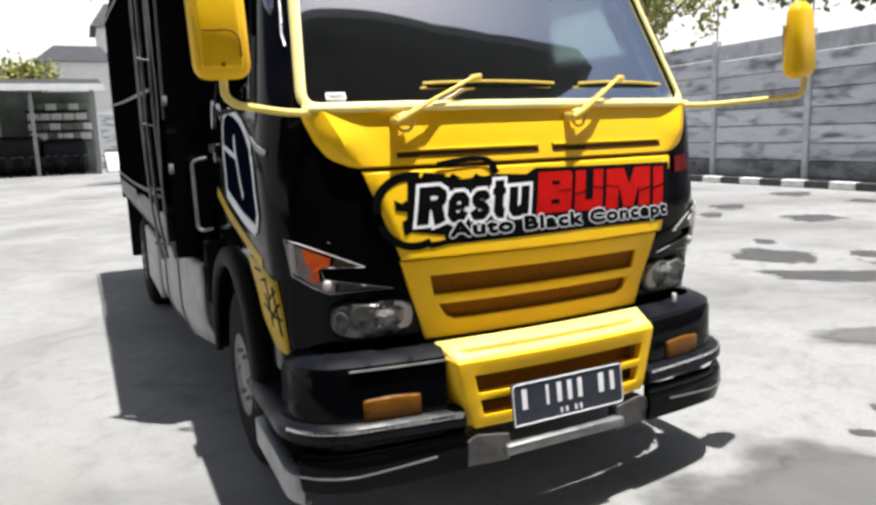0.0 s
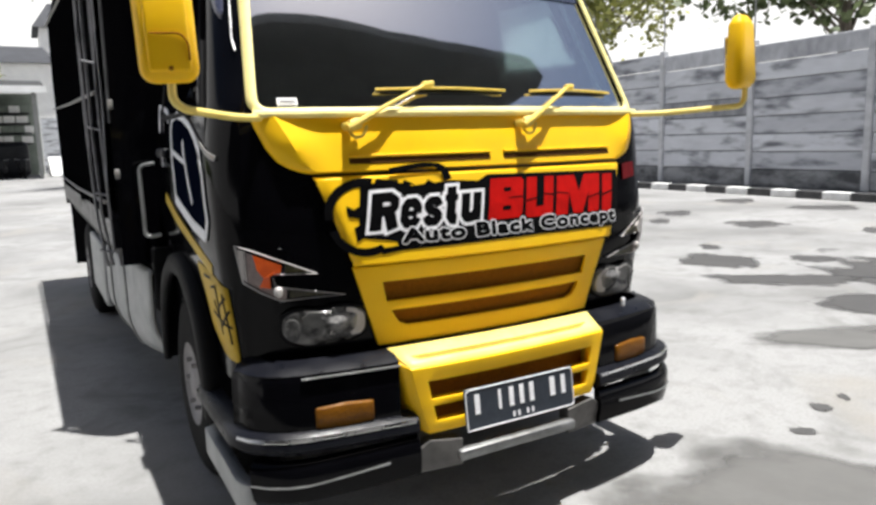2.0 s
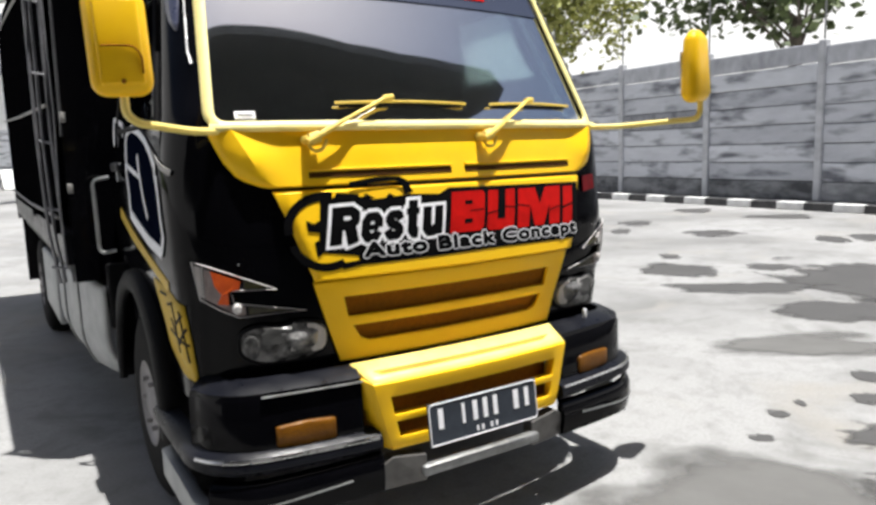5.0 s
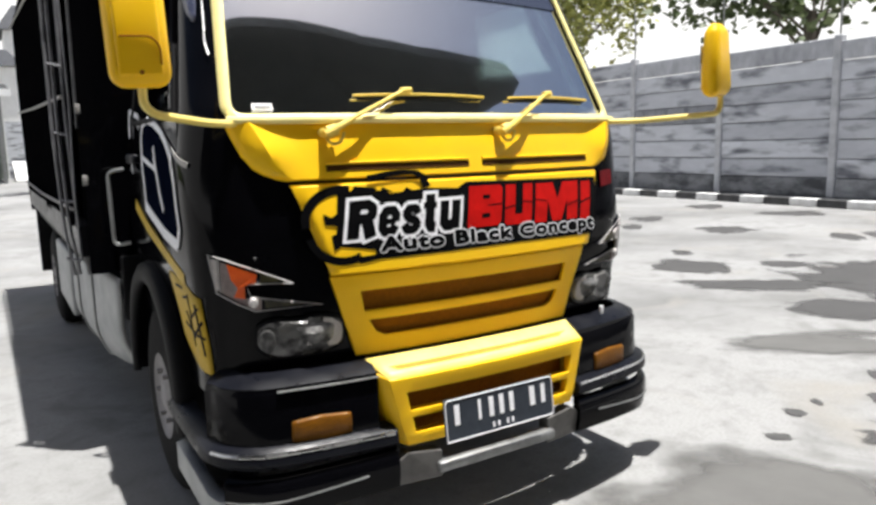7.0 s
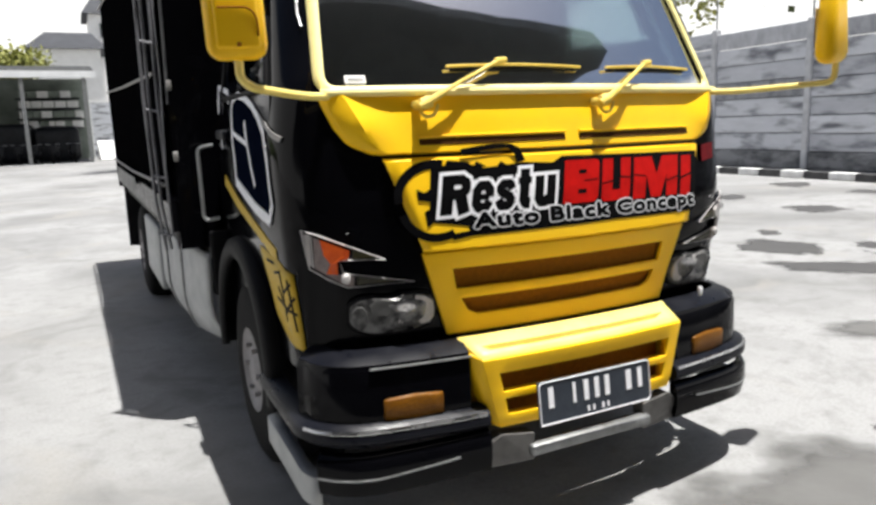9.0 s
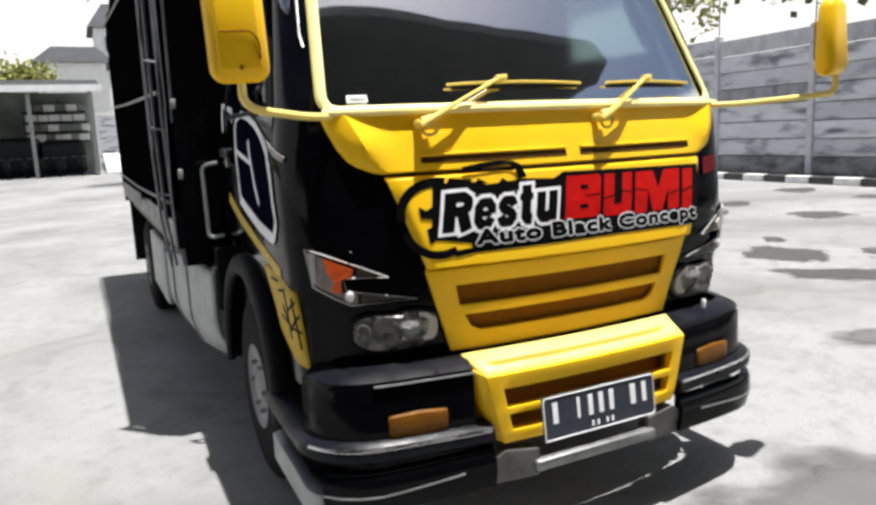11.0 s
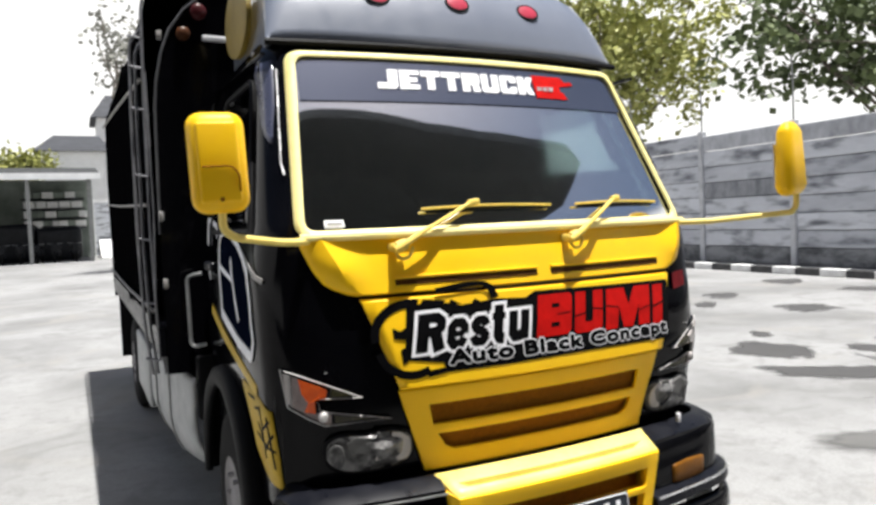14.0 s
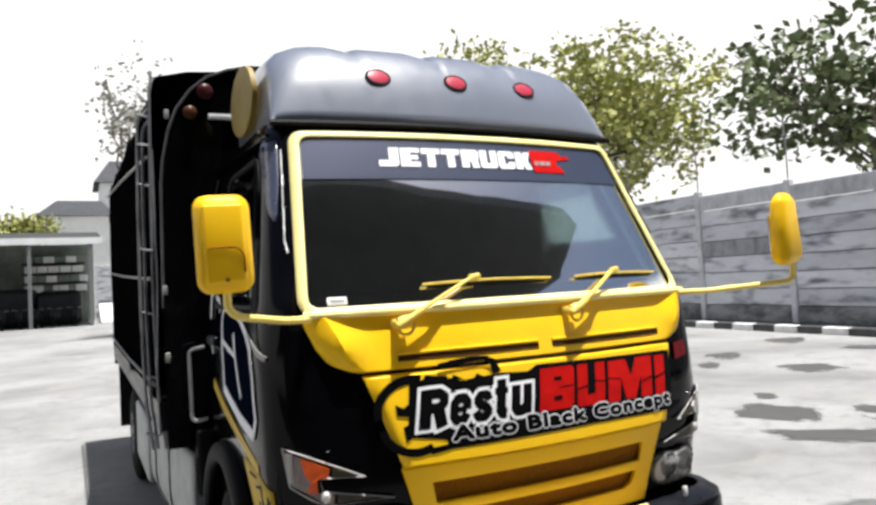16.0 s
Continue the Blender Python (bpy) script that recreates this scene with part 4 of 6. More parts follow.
# lamps on the cab corners
def corner_lamp(s):
    def P(u, v, w):
        return (s * u, front_y(u, v) - 0.012 + w, v)
    edge = [(0.824, 0.996), (0.79, 0.984), (0.612, 0.905), (0.738, 0.911), (0.728, 0.872), (0.526, 0.831), (0.716, 0.829), (0.76, 0.852), (0.808, 0.885)]
    bm = BM()
    prism(bm, edge, P, 0.03)
    lamp = part("corner_lamp", bm, SATIN, truck, "pointed corner lamp with chrome edge", smooth=0)
    bm = BM()
    tube(bm, [P(u, v, -0.004) for u, v in edge], 0.0024, 5, True)
    tube(bm, [P(u, v, -0.005) for u, v in ((0.803, 0.982), (0.800, 0.888))], 0.002, 5)
    part("lamp_edge", bm, PALEBULB, lamp, "bright lamp outline")
    bm = BM()
    prism(bm, [(0.784, 0.970), (0.712, 0.937), (0.716, 0.915), (0.744, 0.907), (0.742, 0.868), (0.770, 0.872), (0.760, 0.90), (0.776, 0.925)], lambda u, v, w: P(u, v, w - 0.007), 0.012)
    # the right lens gets a pale colour in place of its grazing reflection
    part("indicator_lens", bm, ORANGE if s < 0 else LENS, lamp, "orange indicator lens" if s < 0 else "indicator lens painted pale for the glare on it", smooth=0)
    bm = BM()
    prism(bm, [(0.818, 0.985), (0.806, 0.982), (0.803, 0.892), (0.810, 0.90)], lambda u, v, w: P(u, v, w - 0.005), 0.01)
    part("clear_lens", bm, LENS, lamp, "clear end lens", smooth=0)
    bm = BM()
    prism(bm, [(0.798, 0.976), (0.784, 0.970), (0.776, 0.925), (0.760, 0.90), (0.770, 0.872), (0.742, 0.868), (0.728, 0.868), (0.70, 0.862), (0.70, 0.834), (0.716, 0.833), (0.757, 0.856), (0.797, 0.886)], lambda u, v, w: P(u, v, w - 0.005), 0.01)
    part("clear_lens", bm, CLOUDY, lamp, "pinkish clear lens beside the indicator", smooth=0)
    for prong in ([(0.700, 0.938), (0.640, 0.914), (0.702, 0.914)], [(0.690, 0.860), (0.58, 0.838), (0.690, 0.836)]):
        bm = BM()
        prism(bm, prong, lambda u, v, w: P(u, v, w - 0.004), 0.008)
        part("prong_lens", bm, OLIVE, lamp, "dim olive lens in the lamp's point", smooth=0)
    bm = BM()
    disc(bm, P(0.722, 0.857, -0.010), 0.017, 0.012, "y", 16, 0.013, dome=0.008)
    part("side_bulb", bm, PALEBULB, lamp, "small white bulb")
    # headlamp
    bm = BM()
    n = 36
    loop = []
    for i in range(n):
        a = 2 * math.pi * i / n
        ca, sa = math.cos(a), math.sin(a)
        u = 0.589 + 0.129 * math.copysign(abs(ca) ** 0.72, ca)
        v = 0.742 + 0.060 * math.copysign(abs(sa) ** 0.62, sa) + 0.004 * math.cos(2 * a)
        v -= 0.012 * math.exp(-((u - 0.605) / 0.03) ** 2) * max(0.0, sa)
        loop.append((u, v))
    c = (0.589, 0.742)
    rows = []
    for k, lift in ((1.0, -0.02), (1.0, 0.012), (0.93, 0.022), (0.6, 0.034), (0.2, 0.038)):
        rows.append([bm.verts.new((s * (c[0] + (u - c[0]) * k), front_y(u, v) - lift, c[1] + (v - c[1]) * k)) for u, v in loop])
    for p, q in zip(rows, rows[1:]):
        for i in range(n):
            bm.faces.new((p[i], p[(i + 1) % n], q[(i + 1) % n], q[i]))
    bm.faces.new(rows[-1])
    head = part("headlamp", bm, CLEAR, truck, "cloudy clear headlamp")
    bm = BM()
    tube(bm, [(s * u, front_y(u, v) - 0.012, v) for u, v in loop], 0.006, 6, True)
    part("headlamp_rim", bm, MATT, head)
    def H(u, v, w):
        """A point of the lamp's domed face."""
        k = min(1.0, max(abs(u - c[0]) / 0.129, abs(v - c[1]) / 0.062))
        return (s * u, front_y(u, v) - 0.036 + 0.012 * k * k - w, v)
    bm = BM()
    prism(bm, [(0.470, 0.745), (0.478, 0.77), (0.505, 0.790), (0.530, 0.793), (0.532, 0.735), (0.515, 0.702), (0.485, 0.705), (0.472, 0.72)], H, 0.006)
    part("inner_lens", bm, LENS, head, "pale inner lens", smooth=0, bevel=0.003)
    bm = BM()
    prism(bm, [(0.536, 0.795), (0.572, 0.797), (0.580, 0.775), (0.578, 0.740), (0.540, 0.728)], H, 0.004)
    part("reflector_block", bm, DIM, head, "dark grey reflector block", smooth=0, bevel=0.002)
    bm = BM()
    prism(bm, [(0.592, 0.782), (0.64, 0.79), (0.665, 0.775), (0.655, 0.742), (0.60, 0.738)], H, 0.003)
    part("reflector_block", bm, DIM, head, "dark grey reflector block", smooth=0, bevel=0.002)
    bm = BM()
    tube(bm, [H(0.690 + 0.020 * math.cos(a), 0.735 + 0.034 * math.sin(a), -0.002) for a in steps(0.5, 4.6, 14)], 0.004, 6)
    part("parking_bulb_ring", bm, DIM, head, "grey ring at the lamp's outer end")
    for k in range(5):
        bm = BM()
        prism(bm, [(0.538 + 0.009 * k, 0.726), (0.543 + 0.009 * k, 0.726), (0.545 + 0.009 * k, 0.712), (0.540 + 0.009 * k, 0.712)], H, 0.003)
        part("reflector_rib", bm, LENS, head, smooth=0)


for s in (-1, 1):
    corner_lamp(s)
for s in (-1, 1):
    bm = BM()
    disc(bm, (s * 0.71, front_y(0.71, 0.985) - 0.004, 0.985), 0.0035, 0.005, "y", 10, dome=0.001)
    part("panel_screw", bm, CHROME, truck, "small bright screw")
bm = BM()
prism(bm, [(0.64, 1.12), (0.72, 1.13), (0.72, 1.185), (0.64, 1.18)], lambda u, v, w: (u, front_y(u, v) - 0.004 - w, v), 0.003)
part("red_marker", bm, MARKRED, truck, "small red marker on the black corner", smooth=0)
bm = BM()
box(bm, -0.70, 0.70, 0.34, 1.3, 0.45, 0.60)
part("cab_floor", bm, CHASSIS, truck, smooth=0)

# roof fairing
MARKERS = (-0.32, 0.0, 0.325)
FAIR = [(0.535, 2.028), (0.55, 2.08), (0.58, 2.17), (0.62, 2.25), (0.68, 2.325), (0.76, 2.375), (0.88, 2.405), (1.0, 2.415), (1.2, 2.41)]
bm = BM()
us = [-1, -0.998, -0.99, -0.975, -0.95, -0.9, -0.82] + steps(-0.76, 0.76, 76) + [0.82, 0.9, 0.95, 0.975, 0.99, 0.998, 1]


def fair_pt(u, k):
    y, z = FAIR[k]
    g = (1 - abs(u) ** 13) ** 0.3
    x = u * (0.735 - 0.03 * (z - 2.028) / 0.39)
    # a shallow scoop in the crest behind each lamp
    dip = max([(x - a + 0.15) / 0.13 for a in MARKERS if a - 0.15 < x < a - 0.02], default=0.0)
    return (x, y + 0.12 * x * x, 2.028 + (z - 2.028) * g - 0.024 * dip * min(1.0, max(0.0, (z - 2.30) / 0.09)))


grid(bm, us, range(len(FAIR)), fair_pt)
fairing = part("roof_fairing", bm, VISOR, truck, "dark grey roof wind fairing", smooth=60, solid=0.02, out=(0, -0.5, 1))
bm = BM()
tube(bm, [(u * 0.738, 0.53 + 0.12 * (u * 0.738) ** 2, 2.026) for u in steps(-1, 1, 24)], 0.012, 6)
part("fairing_seal", bm, MATT, fairing)
for x in MARKERS:
    y, z = 0.606 + 0.12 * x * x, 2.222
    tilt = Matrix.Translation((x, y - 0.002, z)) @ Matrix.Rotation(radians(-28), 4, "X")
    bm = BM()
    disc(bm, (0, 0, 0), 0.034, 0.03, "y", 24, 0.045, dome=0.004)
    bmesh.ops.transform(bm, matrix=tilt, verts=bm.verts)
    lamp = part("marker_lamp", bm, REDLENS, fairing, "oval red marker lamp")
    bm = BM()
    tube(bm, [tilt @ Vector((0.046 * math.cos(a), 0.0, 0.036 * math.sin(a))) for a in steps(0, 2 * math.pi, 24)[:-1]], 0.005, 6, True)
    part("lamp_bezel", bm, MATT, lamp)
for s in (-1, 1):
    bm = BM()
    disc(bm, (s * 0.742, 1.02, 2.20), 0.135, -s * 0.02, "x", 24, 0.20)
    part("fairing_end", bm, OCHRE, fairing, "ochre inner end of the fairing")

# bumper
def bumper_path(x):
    t = min(1.0, max(0.0, (abs(x) - 0.70) / 0.145))
    return 0.035 + 0.14 * x * x + 0.12 * (1 - math.sqrt(max(0.0, 1 - t * t)))


def bumper_line(x_in, out=0.0, tail=0.36):
    """Plan points of one wing from the middle out, round the corner and back along the side."""
    pts = [(x, bumper_path(x)) for x in steps(x_in, 0.70, 5)]
    pts += [(0.70 + 0.145 * math.sin(radians(a)), bumper_path(0.70 + 0.145 * math.sin(radians(a)))) for a in (18, 36, 54, 70, 82, 90)]
    y = pts[-1][1]
    pts += [(0.848, y + tail * 0.3), (0.853, y + tail * 0.65), (0.858, y + tail)]
    res = []
    for i, (x, y) in enumerate(pts):
        a, b = pts[max(0, i - 1)], pts[min(len(pts) - 1, i + 1)]
        d = Vector((b[0] - a[0], b[1] - a[1])).normalized()
        res.append((x + d.y * out, y - d.x * out))
    return res


def wing(s, profile, x_in=0.36, tail=0.36, rise=0.0, cut=None, inner=0.0):
    """Sweeps a profile of (out, z) along the wing."""
    bm = BM()
    lines = [bumper_line(x_in, o, tail)[:cut] for o, _ in profile]
    rows = [[bm.verts.new((s * p[0], p[1], z + rise * max(0.0, p[1] - 0.30) + inner * max(0.0, 0.70 - p[0]) / 0.3)) for p in line] for line, (_, z) in zip(lines, profile)]
    n = len(rows)
    for j in range(n):
        p, q = rows[j], rows[(j + 1) % n]
        for i in range(len(p) - 1):
            bm.faces.new((p[i], p[i + 1], q[i + 1], q[i]))
    bm.faces.new([r[0] for r in rows])
    bm.faces.new([r[-1] for r in rows][::-1])
    return bm


bumper = truck
for s in (-1, 1):
    part("bumper_wing", wing(s, [(-0.075, 0.636), (-0.03, 0.628), (-0.008, 0.616), (0.0, 0.600), (0.004, 0.44), (-0.03, 0.42), (-0.075, 0.42)], tail=0.03, x_in=0.405), BLACK, bumper, "gloss black bumper wing", smooth=30)
    # lighter top face added to imitate the sheen band on the black wing
    part("wing_top", wing(s, [(-0.08, 0.646), (-0.035, 0.636), (-0.006, 0.620), (-0.006, 0.616), (-0.08, 0.638)], tail=0.02, x_in=0.405), SATIN, bumper, "top face of the bumper wing, satin for its sheen", smooth=40)
    part("bumper_step", wing(s, [(-0.02, 0.458), (0.035, 0.446), (0.045, 0.430), (0.045, 0.408), (0.02, 0.388), (-0.02, 0.388)], rise=0.12, tail=0.36), SATIN, bumper, "rounded black step moulding", smooth=50)
    part("bumper_lip", wing(s, [(0.016, 0.374), (0.036, 0.370), (0.048, 0.350), (0.05, 0.298), (0.04, 0.252), (0.016, 0.245)], tail=0.03, cut=9, inner=0.012), BLACK, bumper, "dark lower lip with scuffed edge", smooth=50)
    if s > 0:
        # added white block in place of sunlit ground glimpsed behind the bumper
        bm = BM()
        rbox(bm, (0.572, 0.112, 0.664), (0.016, 0.012, 0.034), 0.004, 2)
        part("bumper_peg", bm, WHITE, bumper, "white block drawing bright ground seen through a gap")
    bm = BM()
    tube(bm, [(s * x, y, 0.303 + 0.1 * max(0.0, 0.70 - x)) for x, y in bumper_line(0.46, 0.048, 0.03)[:9]], 0.004, 6)
    part("lip_edge", bm, STEEL, bumper, "bare scuffed lip edge")
    # chrome bar added to imitate the highlight on the black step
    bm = BM()
    tube(bm, [(s * x, y, 0.439 + 0.12 * max(0.0, y - 0.30)) for x, y in bumper_line(0.37, 0.04, 0.12)[:10]], 0.006, 6)
    part("step_edge", bm, CHROME, bumper, "bright bar drawing the highlight along the step")
    bm = BM()
    tube(bm, [(s * x, y, 0.610) for x, y in bumper_line(0.40, 0.002, 0.03)[:6]], 0.0035, 6)
    if s < 0:
        part("wing_edge", bm, STEEL, bumper, "bright edge of the left bumper wing")
    # steel plate that joins the lip and the middle
    bm = BM()
    prism(bm, [(0.215, 0.350), (0.33, 0.366), (0.362, 0.345), (0.378, 0.318), (0.455, 0.312), (0.452, 0.262), (0.215, 0.262)], lambda u, v, w: (s * u, 0.005 + 0.20 * max(0, u - 0.3) + w, v), 0.05)
    part("lip_bracket", bm, WORN, bumper, "dull steel corner plate", smooth=0, bevel=0.004)
    # amber lamp
    bm = BM()
    grid(bm, steps(-0.088, 0.088, 6), [-0.039, 0.0, 0.036], lambda u, v: (s * (0.58 + u), bumper_path(0.58 + u) - 0.012, 0.488 + v * (1 - 0.16 * abs(u) / 0.088)))
    part("fog_lamp", bm, AMBER, bumper, "amber bumper lamp", smooth=30, solid=0.024, bevel=0.008)
    # side skirt behind the corner
    bm = BM()
    for k, line in enumerate((bumper_line(0.6, 0.0, 0.32)[8:], bumper_line(0.6, 0.036, 0.32)[8:], bumper_line(0.6, 0.036, 0.32)[8:], bumper_line(0.6, 0.0, 0.32)[8:])):
        n = len(line) - 1
        row = [bm.verts.new((s * x, y, (0.300, 0.292, 0.204, 0.196)[k] + 0.075 * max(0.0, y - 0.22) / 0.5)) for i, (x, y) in enumerate(line)]
        if k:
            for i in range(n):
                bm.faces.new((last[i], last[i + 1], row[i + 1], row[i]))
        last = row
    part("corner_skirt", bm, ALUM, bumper, "bare metal corner skirt", smooth=40, solid=0.006, out=(s, -0.5, 0))

# middle section of the bumper
def mid_pt(x, z, lift=0.0):
    return (x, 0.0 + 0.12 * x * x - lift, z)


MZ = [0.385, 0.395, 0.425, 0.475, 0.497, 0.556, 0.60, 0.606]


def mid_w(z):
    return lerp_table([(0.385, 0.325), (0.43, 0.345), (0.60, 0.385)], z)


bm = BM()
mu = [-1, -0.88] + steps(-0.8, 0.8, 10) + [0.88, 1]
grid(bm, mu, MZ, lambda u, z: mid_pt(u * mid_w(z), z, -0.006 if z in (0.385, 0.606) else 0.0), lambda i, j: 1 <= i < len(mu) - 2 and j in (2, 4))
mid = part("bumper_middle", bm, YELLOW, bumper, "yellow middle section of the bumper", solid=0.03, bevel=0.006)
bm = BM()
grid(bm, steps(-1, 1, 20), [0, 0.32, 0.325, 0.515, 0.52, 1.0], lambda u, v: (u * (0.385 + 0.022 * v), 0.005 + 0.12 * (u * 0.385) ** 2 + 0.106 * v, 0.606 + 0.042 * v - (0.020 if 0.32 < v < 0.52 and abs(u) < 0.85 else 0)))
part("bumper_top", bm, PALEYELLOW, mid, "bumper top, painted pale for the sun on it", solid=0.01, out=(0, 0, 1))
for s in (-1, 1):
    bm = BM()
    grid(bm, [0, 0.5, 1], MZ, lambda u, z: (s * (mid_w(z) + 0.045 * u), 0.12 * mid_w(z) ** 2 + 0.004 + 0.12 * u, z + 0.018 * u * (z - 0.385) / 0.22))
    part("bumper_cheek", bm, YELLOW, mid, solid=0.01, out=(s, -0.4, 0))
# back of the intake, shade put into its orange
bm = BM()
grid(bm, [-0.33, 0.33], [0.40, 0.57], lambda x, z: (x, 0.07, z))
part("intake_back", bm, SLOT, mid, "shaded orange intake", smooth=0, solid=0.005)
bm = BM()
rbox(bm, (0.0, 0.01, 0.298), (0.47, 0.05, 0.036), 0.010)
part("tow_bar", bm, STEEL, bumper, "worn chrome bar under the plate")

# number plate, with its characters as plain bars
tilt = Matrix.Translation((-0.022, -0.045, 0.458)) @ Matrix.Rotation(radians(-7), 4, "X")
bm = BM()
rbox(bm, (0, 0, 0), (0.43, 0.006, 0.135), 0.0025, 1, None)
bmesh.ops.transform(bm, matrix=tilt, verts=bm.verts)
plate = part("number_plate", bm, PLATE, bumper, "black number plate with white bars")
bm = BM()
tube(bm, [tilt @ Vector(p) for p in bend([(-0.21, -0.004, -0.063), (0.21, -0.004, -0.063), (0.21, -0.004, 0.063), (-0.21, -0.004, 0.063), (-0.21, -0.004, -0.06)], 0.015)], 0.0022, 5)
part("plate_edge", bm, WHITE, plate, "white plate border")
for x, w in ((-0.17, 0.032), (-0.085, 0.018), (-0.04, 0.03), (0.0, 0.03), (0.04, 0.03), (0.125, 0.036), (0.17, 0.03)):
    bm = BM()
    box(bm, x - w * 0.28, x + w * 0.28, -0.0055, -0.003, -0.016, 0.046)
    bmesh.ops.transform(bm, matrix=tilt, verts=bm.verts)
    part("plate_bar", bm, WHITE, plate, smooth=0)
for x in (-0.035, -0.015, 0.02, 0.04):
    bm = BM()
    box(bm, x - 0.004, x + 0.004, -0.0055, -0.003, -0.052, -0.036)
    bmesh.ops.transform(bm, matrix=tilt, verts=bm.verts)
    part("plate_bar", bm, WHITE, plate, smooth=0)

# mirrors on their arms
for s in (-1, 1):
    mx, my = (-0.98, 0.185) if s < 0 else (1.085, 0.025)
    bm = BM()
    tube(bm, bend([(s * 0.69, 0.262, 1.366), (s * 0.80, 0.215 if s < 0 else 0.17, 1.364), (mx - s * 0.035 if s < 0 else mx + 0.02, my + 0.01, 1.386), (mx - s * 0.006 if s < 0 else mx + 0.045, my + 0.01, 1.41), (mx - s * 0.006 if s < 0 else mx + 0.045, my + 0.01, 1.50)], 0.045), 0.0110, 10)
    arm = part("mirror_arm", bm, PALEYELLOW, truck, "yellow tubular mirror arm")
    bm = BM()
    rbox(bm, (0, 0, 0), (0.150 if s < 0 else 0.19, 0.08 if s < 0 else 0.09, 0.268 if s < 0 else 0.275), 0.038, 5)
    for v in bm.verts:
        if v.co.y < 0 or s > 0:
            v.co.x *= 1 - (0.10 if s < 0 else 0.40) * (v.co.z / 0.13) ** 2 * (v.co.z > 0)
            v.co.y *= 1 - (0.35 if s < 0 else 0.5 if v.co.z > 0 else 0.25) * (v.co.z / 0.128) ** 2
    m = Matrix.Translation((mx, my, 1.587)) @ Matrix.Rotation(radians(-4 if s < 0 else 20), 4, "Z") @ Matrix.Rotation(radians(-2 if s < 0 else -4), 4, "Y")
    bmesh.ops.transform(bm, matrix=m, verts=bm.verts)
    house = part("mirror_housing", bm, YELLOW, arm, "rounded yellow mirror housing", smooth=60)
    if s < 0:
        bm = BM()
        rbox(bm, (0, -0.0315, 0.0), (0.108, 0.022, 0.215), 0.010, 4)
        for v in bm.verts:
            v.co.y *= 1 - 0.25 * (v.co.z / 0.128) ** 2
        bmesh.ops.transform(bm, matrix=m, verts=bm.verts)
        part("raised_panel", bm, YELLOW, arm, "raised middle of the housing", smooth=60)
        bm = BM()
        tube(bm, [m @ Vector(p) for p in bend([(-0.045, -0.0455, -0.012), (0.030, -0.0455, -0.012), (0.0475, -0.0445, -0.035), (0.0475, -0.041, -0.08)], 0.02)], 0.003, 5)
        part("housing_seam", bm, SLOT, arm)
        bm = BM()
        disc(bm, m @ Vector((0.0, -0.039, -0.098)), 0.006, 0.01, "y", 10)
        part("housing_screw", bm, SLOT, arm)
    bm = BM()
    rbox(bm, (0, 0, -0.01 if s > 0 else 0), (0.12 if s < 0 else 0.10, 0.006, 0.205 if s < 0 else 0.14), 0.002, 1)
    bmesh.ops.transform(bm, matrix=m @ Matrix.Translation((0, 0.0415 if s < 0 else 0.043, 0)), verts=bm.verts)
    part("mirror_glass", bm, mat("mirror_glass", (0.8, 0.8, 0.8), 0.03, 1.0), arm, "mirror glass")

# wipers
for px, kx, b0, b1 in ((-0.485, -0.19, -0.365, 0.115), (0.13, 0.405, 0.223, 0.638)):
    def W(x, z, lift):
        return (x, front_y(x, z) - lift, z)
    bm = BM()
    tube(bm, [W(px, 1.335, 0.05), W(px + 0.03, 1.345, 0.05)], 0.018, 10)
    tube(bm, [W(px, 1.335, 0.055), W(px + 0.1, 1.385, 0.055), W(kx, 1.468, 0.03)], 0.0085, 8, ry=0.006)
    tube(bm, [W(px - 0.012, 1.33, 0.062), W(px + 0.035, 1.352, 0.062), W(px + 0.075, 1.372, 0.058)], 0.0125, 8, ry=0.010)
    tube(bm, [W(kx - 0.018, 1.462, 0.030), W(kx + 0.018, 1.466, 0.028)], 0.0105, 8)
    wiper = part("wiper", bm, WIPER, truck, "yellow windscreen wiper")
    bm = BM()
    tube(bm, bend([W(px - 0.005, 1.33, 0.04), W(px + 0.005, 1.30, 0.05), W(px + 0.035, 1.305, 0.05), W(px + 0.05, 1.335, 0.05)], 0.015), 0.005, 6)
    tube(bm, [W(px, 1.335, -0.01), W(px, 1.335, 0.055)], 0.014, 10)
    part("wiper_pivot", bm, WIPER, wiper)
    bm = BM()
    tube(bm, [W(x, 1.448 + 0.006 * math.sin(math.pi * (x - b0) / (b1 - b0)), 0.010) for x in steps(b0, b1, 10)], 0.0045, 6, ry=0.005)
    part("wiper_blade", bm, WIPER, wiper, "yellow-painted wiper blade")
    bm = BM()
    tube(bm, [W(x, 1.444, 0.001) for x in steps(b0 + 0.02, b1 - 0.01, 10)], 0.005, 6)
    part("wiper_rubber", bm, MATT, wiper)

